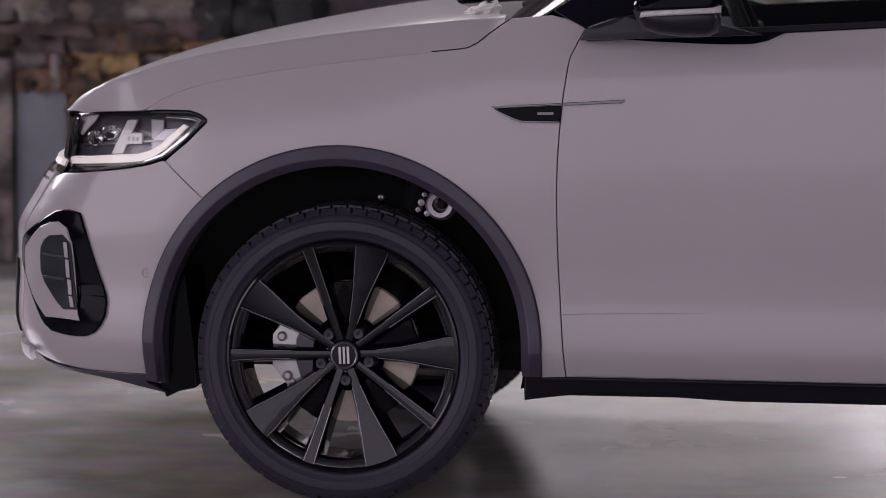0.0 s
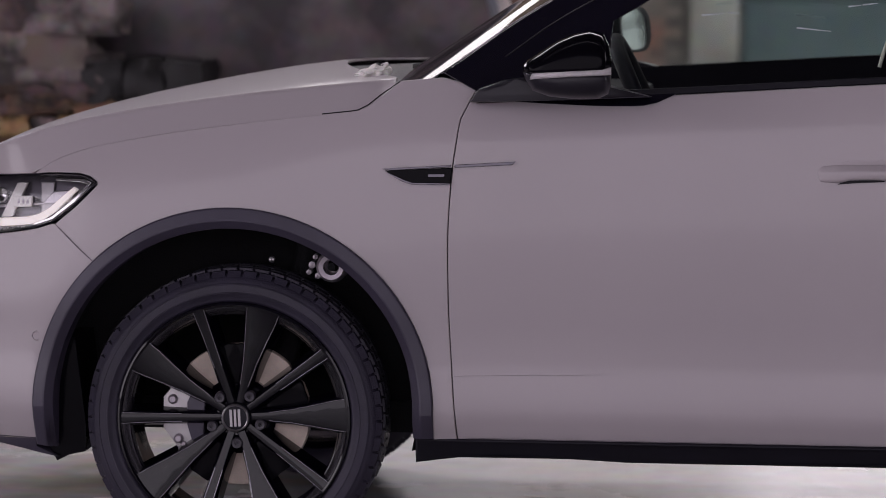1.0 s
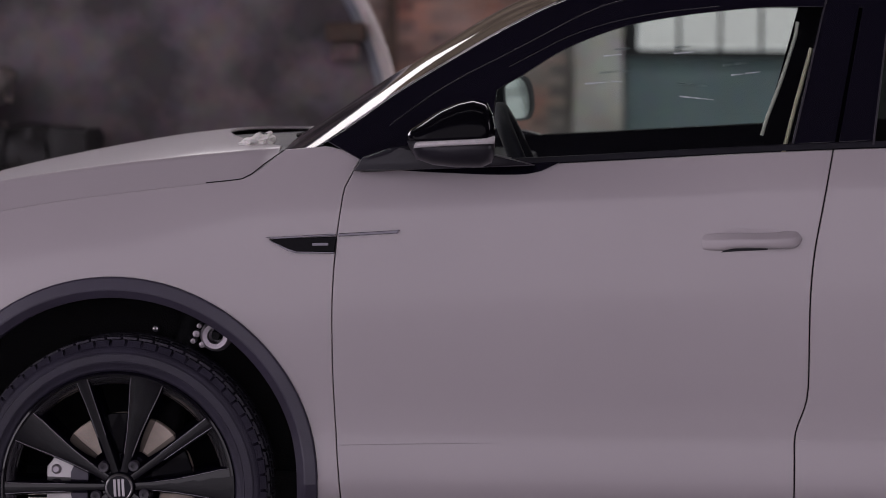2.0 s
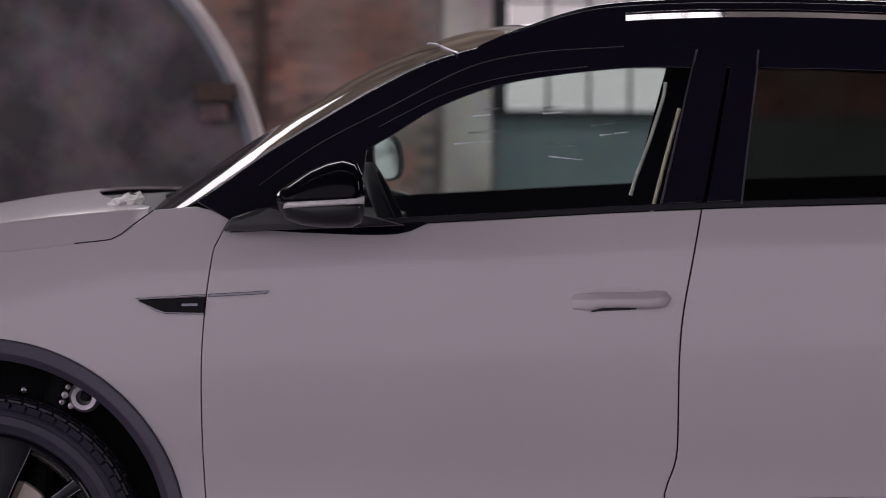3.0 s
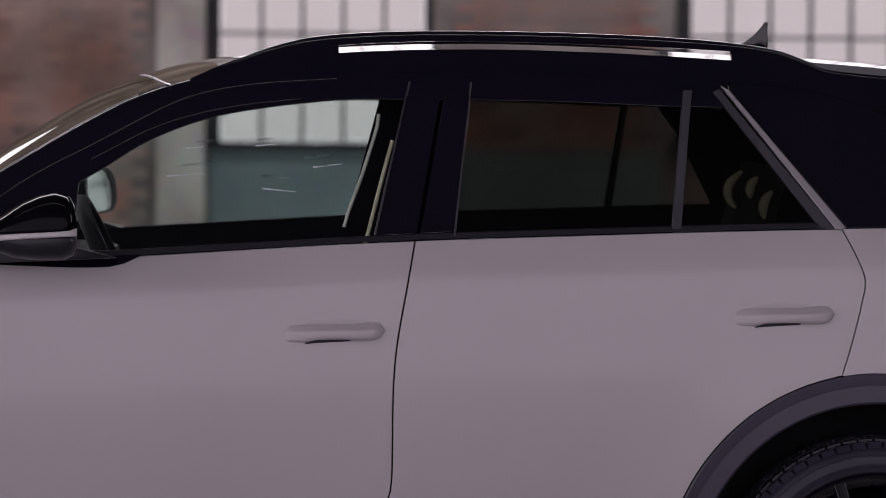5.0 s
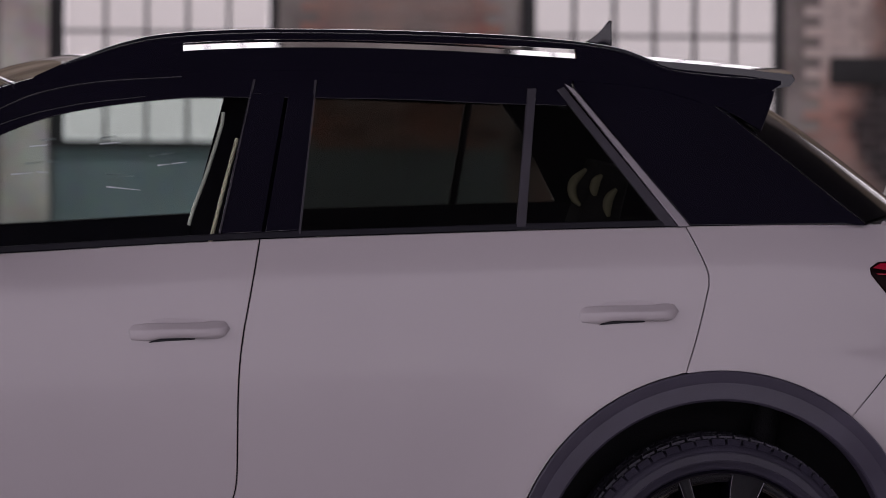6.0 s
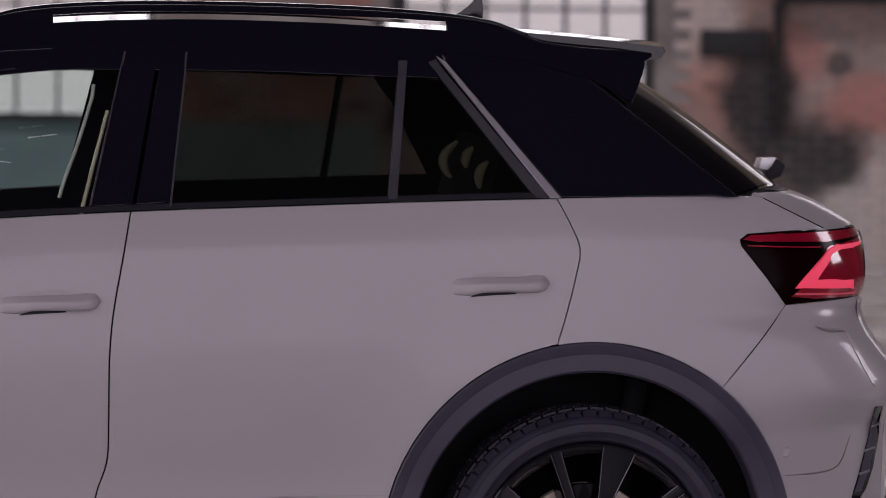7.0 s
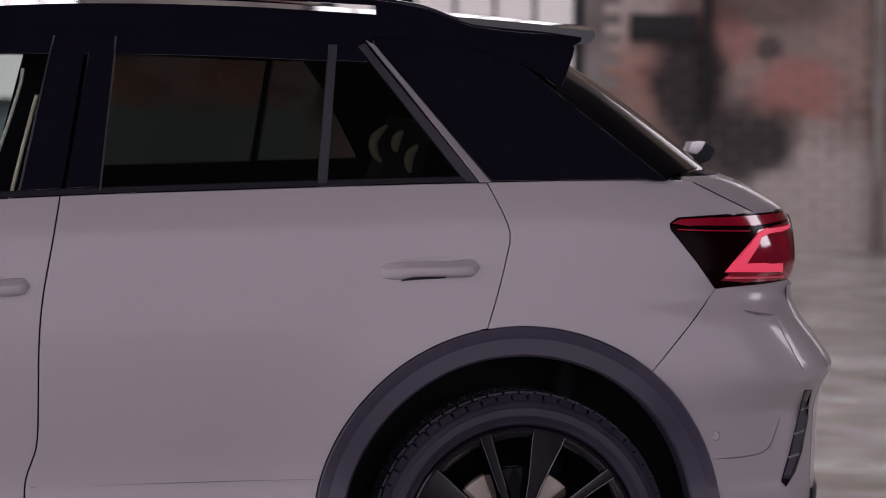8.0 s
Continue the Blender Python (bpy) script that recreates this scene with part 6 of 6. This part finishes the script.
def stone(x0, x1, y0, y1, z0, z1, material):
    """One rough stone: a rounded block with an uneven face."""
    bm = bmesh.new()
    bmesh.ops.create_cube(bm, size=2.0)
    bmesh.ops.subdivide_edges(bm, edges=bm.edges[:], cuts=3, use_grid_fill=True)
    seed = Vector((rng.uniform(0, 50), rng.uniform(0, 50), 0))
    for v in bm.verts:
        p = v.co.copy()
        p = p * (1 - 0.18 * (1 - 1 / max(1.0, p.length)))
        p *= 1 + 0.26 * noise.noise(p * 1.3 + seed) + 0.16 * noise.noise(p * 3.1 + seed)
        v.co = Vector(((x0 + x1) / 2 + p.x * (x1 - x0) * 0.58, (y0 + y1) / 2 + p.y * (y1 - y0) * 0.52, (z0 + z1) / 2 + p.z * (z1 - z0) * 0.60))
    return part("stone", bm, material, plinth, "", True, 60)


slab("plinth_core", -4.4, -1.6, CY - 0.40, CY - 0.1, 0.0, 0.84, SOOTY, plinth, "dark rubble core")
slab("plinth_panel", -3.215, -3.03, CY - 0.56, CY - 0.44, 0.0, 0.622, BLUE_PANEL, plinth, "blue-grey panel", 0.01)
slab("plinth_post", -3.36, -3.222, CY - 0.60, CY - 0.44, 0.0, 0.735, GREY_STONE, plinth, "pinkish grey post", 0.012)
COURSES = (
    (0.30, 0.47, -3.02, -2.3, (RUST, GREY_STONE, RUST), 0.07, 0.18),
    (0.46, 0.63, -3.02, -2.3, (RUST, OCHRE, GREY_STONE), 0.07, 0.18),
    (0.625, 0.70, -3.22, -2.3, (RUST, RUST, OCHRE), 0.045, 0.12),
    (0.69, 0.765, -3.22, -2.3, (OCHRE, RUST, OCHRE, GREY_STONE), 0.04, 0.13),
    (0.765, 0.82, -4.4, -1.9, (SOOT_STONE, RUST, SOOT_STONE, LUG), 0.08, 0.24),
    (0.815, 0.872, -4.4, -2.56, (SOOT_STONE, LUG, SOOT_STONE), 0.12, 0.30),
    (0.87, 0.955, -3.16, -2.60, (PLASTER, GREY_STONE, GREY_STONE), 0.14, 0.28),
    (0.945, 1.07, -4.4, -2.70, (PLASTER, GREY_STONE, GREY_STONE), 0.14, 0.30),
    (1.06, 1.19, -4.4, -2.66, (GREY_STONE, GREY_STONE, SOOT_STONE), 0.16, 0.34),
    (0.865, 0.95, -4.4, -3.16, (OCHRE, GREY_STONE, RUST), 0.08, 0.22),
)
for z0, z1, xa, xb, kinds, w0, w1 in COURSES:
    x = xa
    while x < xb:
        w = rng.uniform(w0, w1)
        d, up, grow = rng.uniform(-0.04, 0.03), rng.uniform(-0.012, 0.012), rng.uniform(0.75, 1.15)
        stone(x, x + w, CY - 0.56 + d, CY - 0.30, z0 + up, z0 + up + (z1 - z0) * grow, rng.choice(kinds))
        x += w * rng.uniform(0.92, 1.08)
stone(-3.075, -3.045, CY - 0.62, CY - 0.42, 0.635, 0.745, GREY_STONE)
# Black stones stand in for the shaded recess below the ledge.
for xa, xb, up in ((-2.57, -2.44, 0.0), (-2.45, -2.29, 0.012), (-2.30, -2.15, 0.004)):
    stone(xa, xb, CY - 0.60, CY - 0.2, 0.82, 0.945 + up, IRON)

# ---- bricks of the north wall, laid in running bond ----
BRICK_W, BRICK_H, JOINT, PROUD = 0.238, 0.065, 0.012, 0.014


def brick_form(x0, x1, z0, z1, proud, verts, faces):
    """One brick with worn, chamfered front edges."""
    k, c = len(verts), 0.004
    for y, d in ((WALL_Y + 0.001, 0.0), (WALL_Y - proud + c, 0.0), (WALL_Y - proud, c)):
        verts.extend([(x0 + d, y, z0 + d), (x1 - d, y, z0 + d), (x1 - d, y, z1 - d), (x0 + d, y, z1 - d)])
    for a, b in ((0, 4), (4, 8)):
        for i in range(4):
            faces.append((k + a + i, k + a + (i + 1) % 4, k + b + (i + 1) % 4, k + b + i))
    faces.append((k + 8, k + 9, k + 10, k + 11))


def clear_of_openings(x0, x1, z0, z1):
    return not any(x1 > a - 0.06 and x0 < b + 0.06 and z1 > SILL_Z - 0.07 for a, b in OPENINGS) and not (x1 > -0.83 and x0 < -0.46) and not (x1 > -0.45 and x0 < 2.91 and z0 < 1.06)


verts, faces = [], []
brick_form(-BRICK_W / 2, BRICK_W / 2, 0.0, BRICK_H, PROUD, verts, faces)
one_brick = bpy.data.meshes.new("brick")
one_brick.from_pydata([(x, y - WALL_Y, z) for x, y, z in verts], [], faces)
one_brick.materials.append(BRICK)
verts, faces = [], []
rng = random.Random(11)
for row in range(33):
    z = 0.006 + row * (BRICK_H + JOINT)
    x = -5.0 + (row % 2) * 0.125
    while x < 9.0:
        dx, proud = rng.uniform(-0.003, 0.003), PROUD + rng.uniform(-0.006, 0.006)
        if clear_of_openings(x, x + BRICK_W, z, z + BRICK_H):
            if 5.0 < x < 7.3 and 0.70 < z < 2.35:
                ob = new("brick", one_brick)
                ob.location = (x + BRICK_W / 2 + dx, WALL_Y + PROUD - proud, z)
                ob.parent = wall
            else:
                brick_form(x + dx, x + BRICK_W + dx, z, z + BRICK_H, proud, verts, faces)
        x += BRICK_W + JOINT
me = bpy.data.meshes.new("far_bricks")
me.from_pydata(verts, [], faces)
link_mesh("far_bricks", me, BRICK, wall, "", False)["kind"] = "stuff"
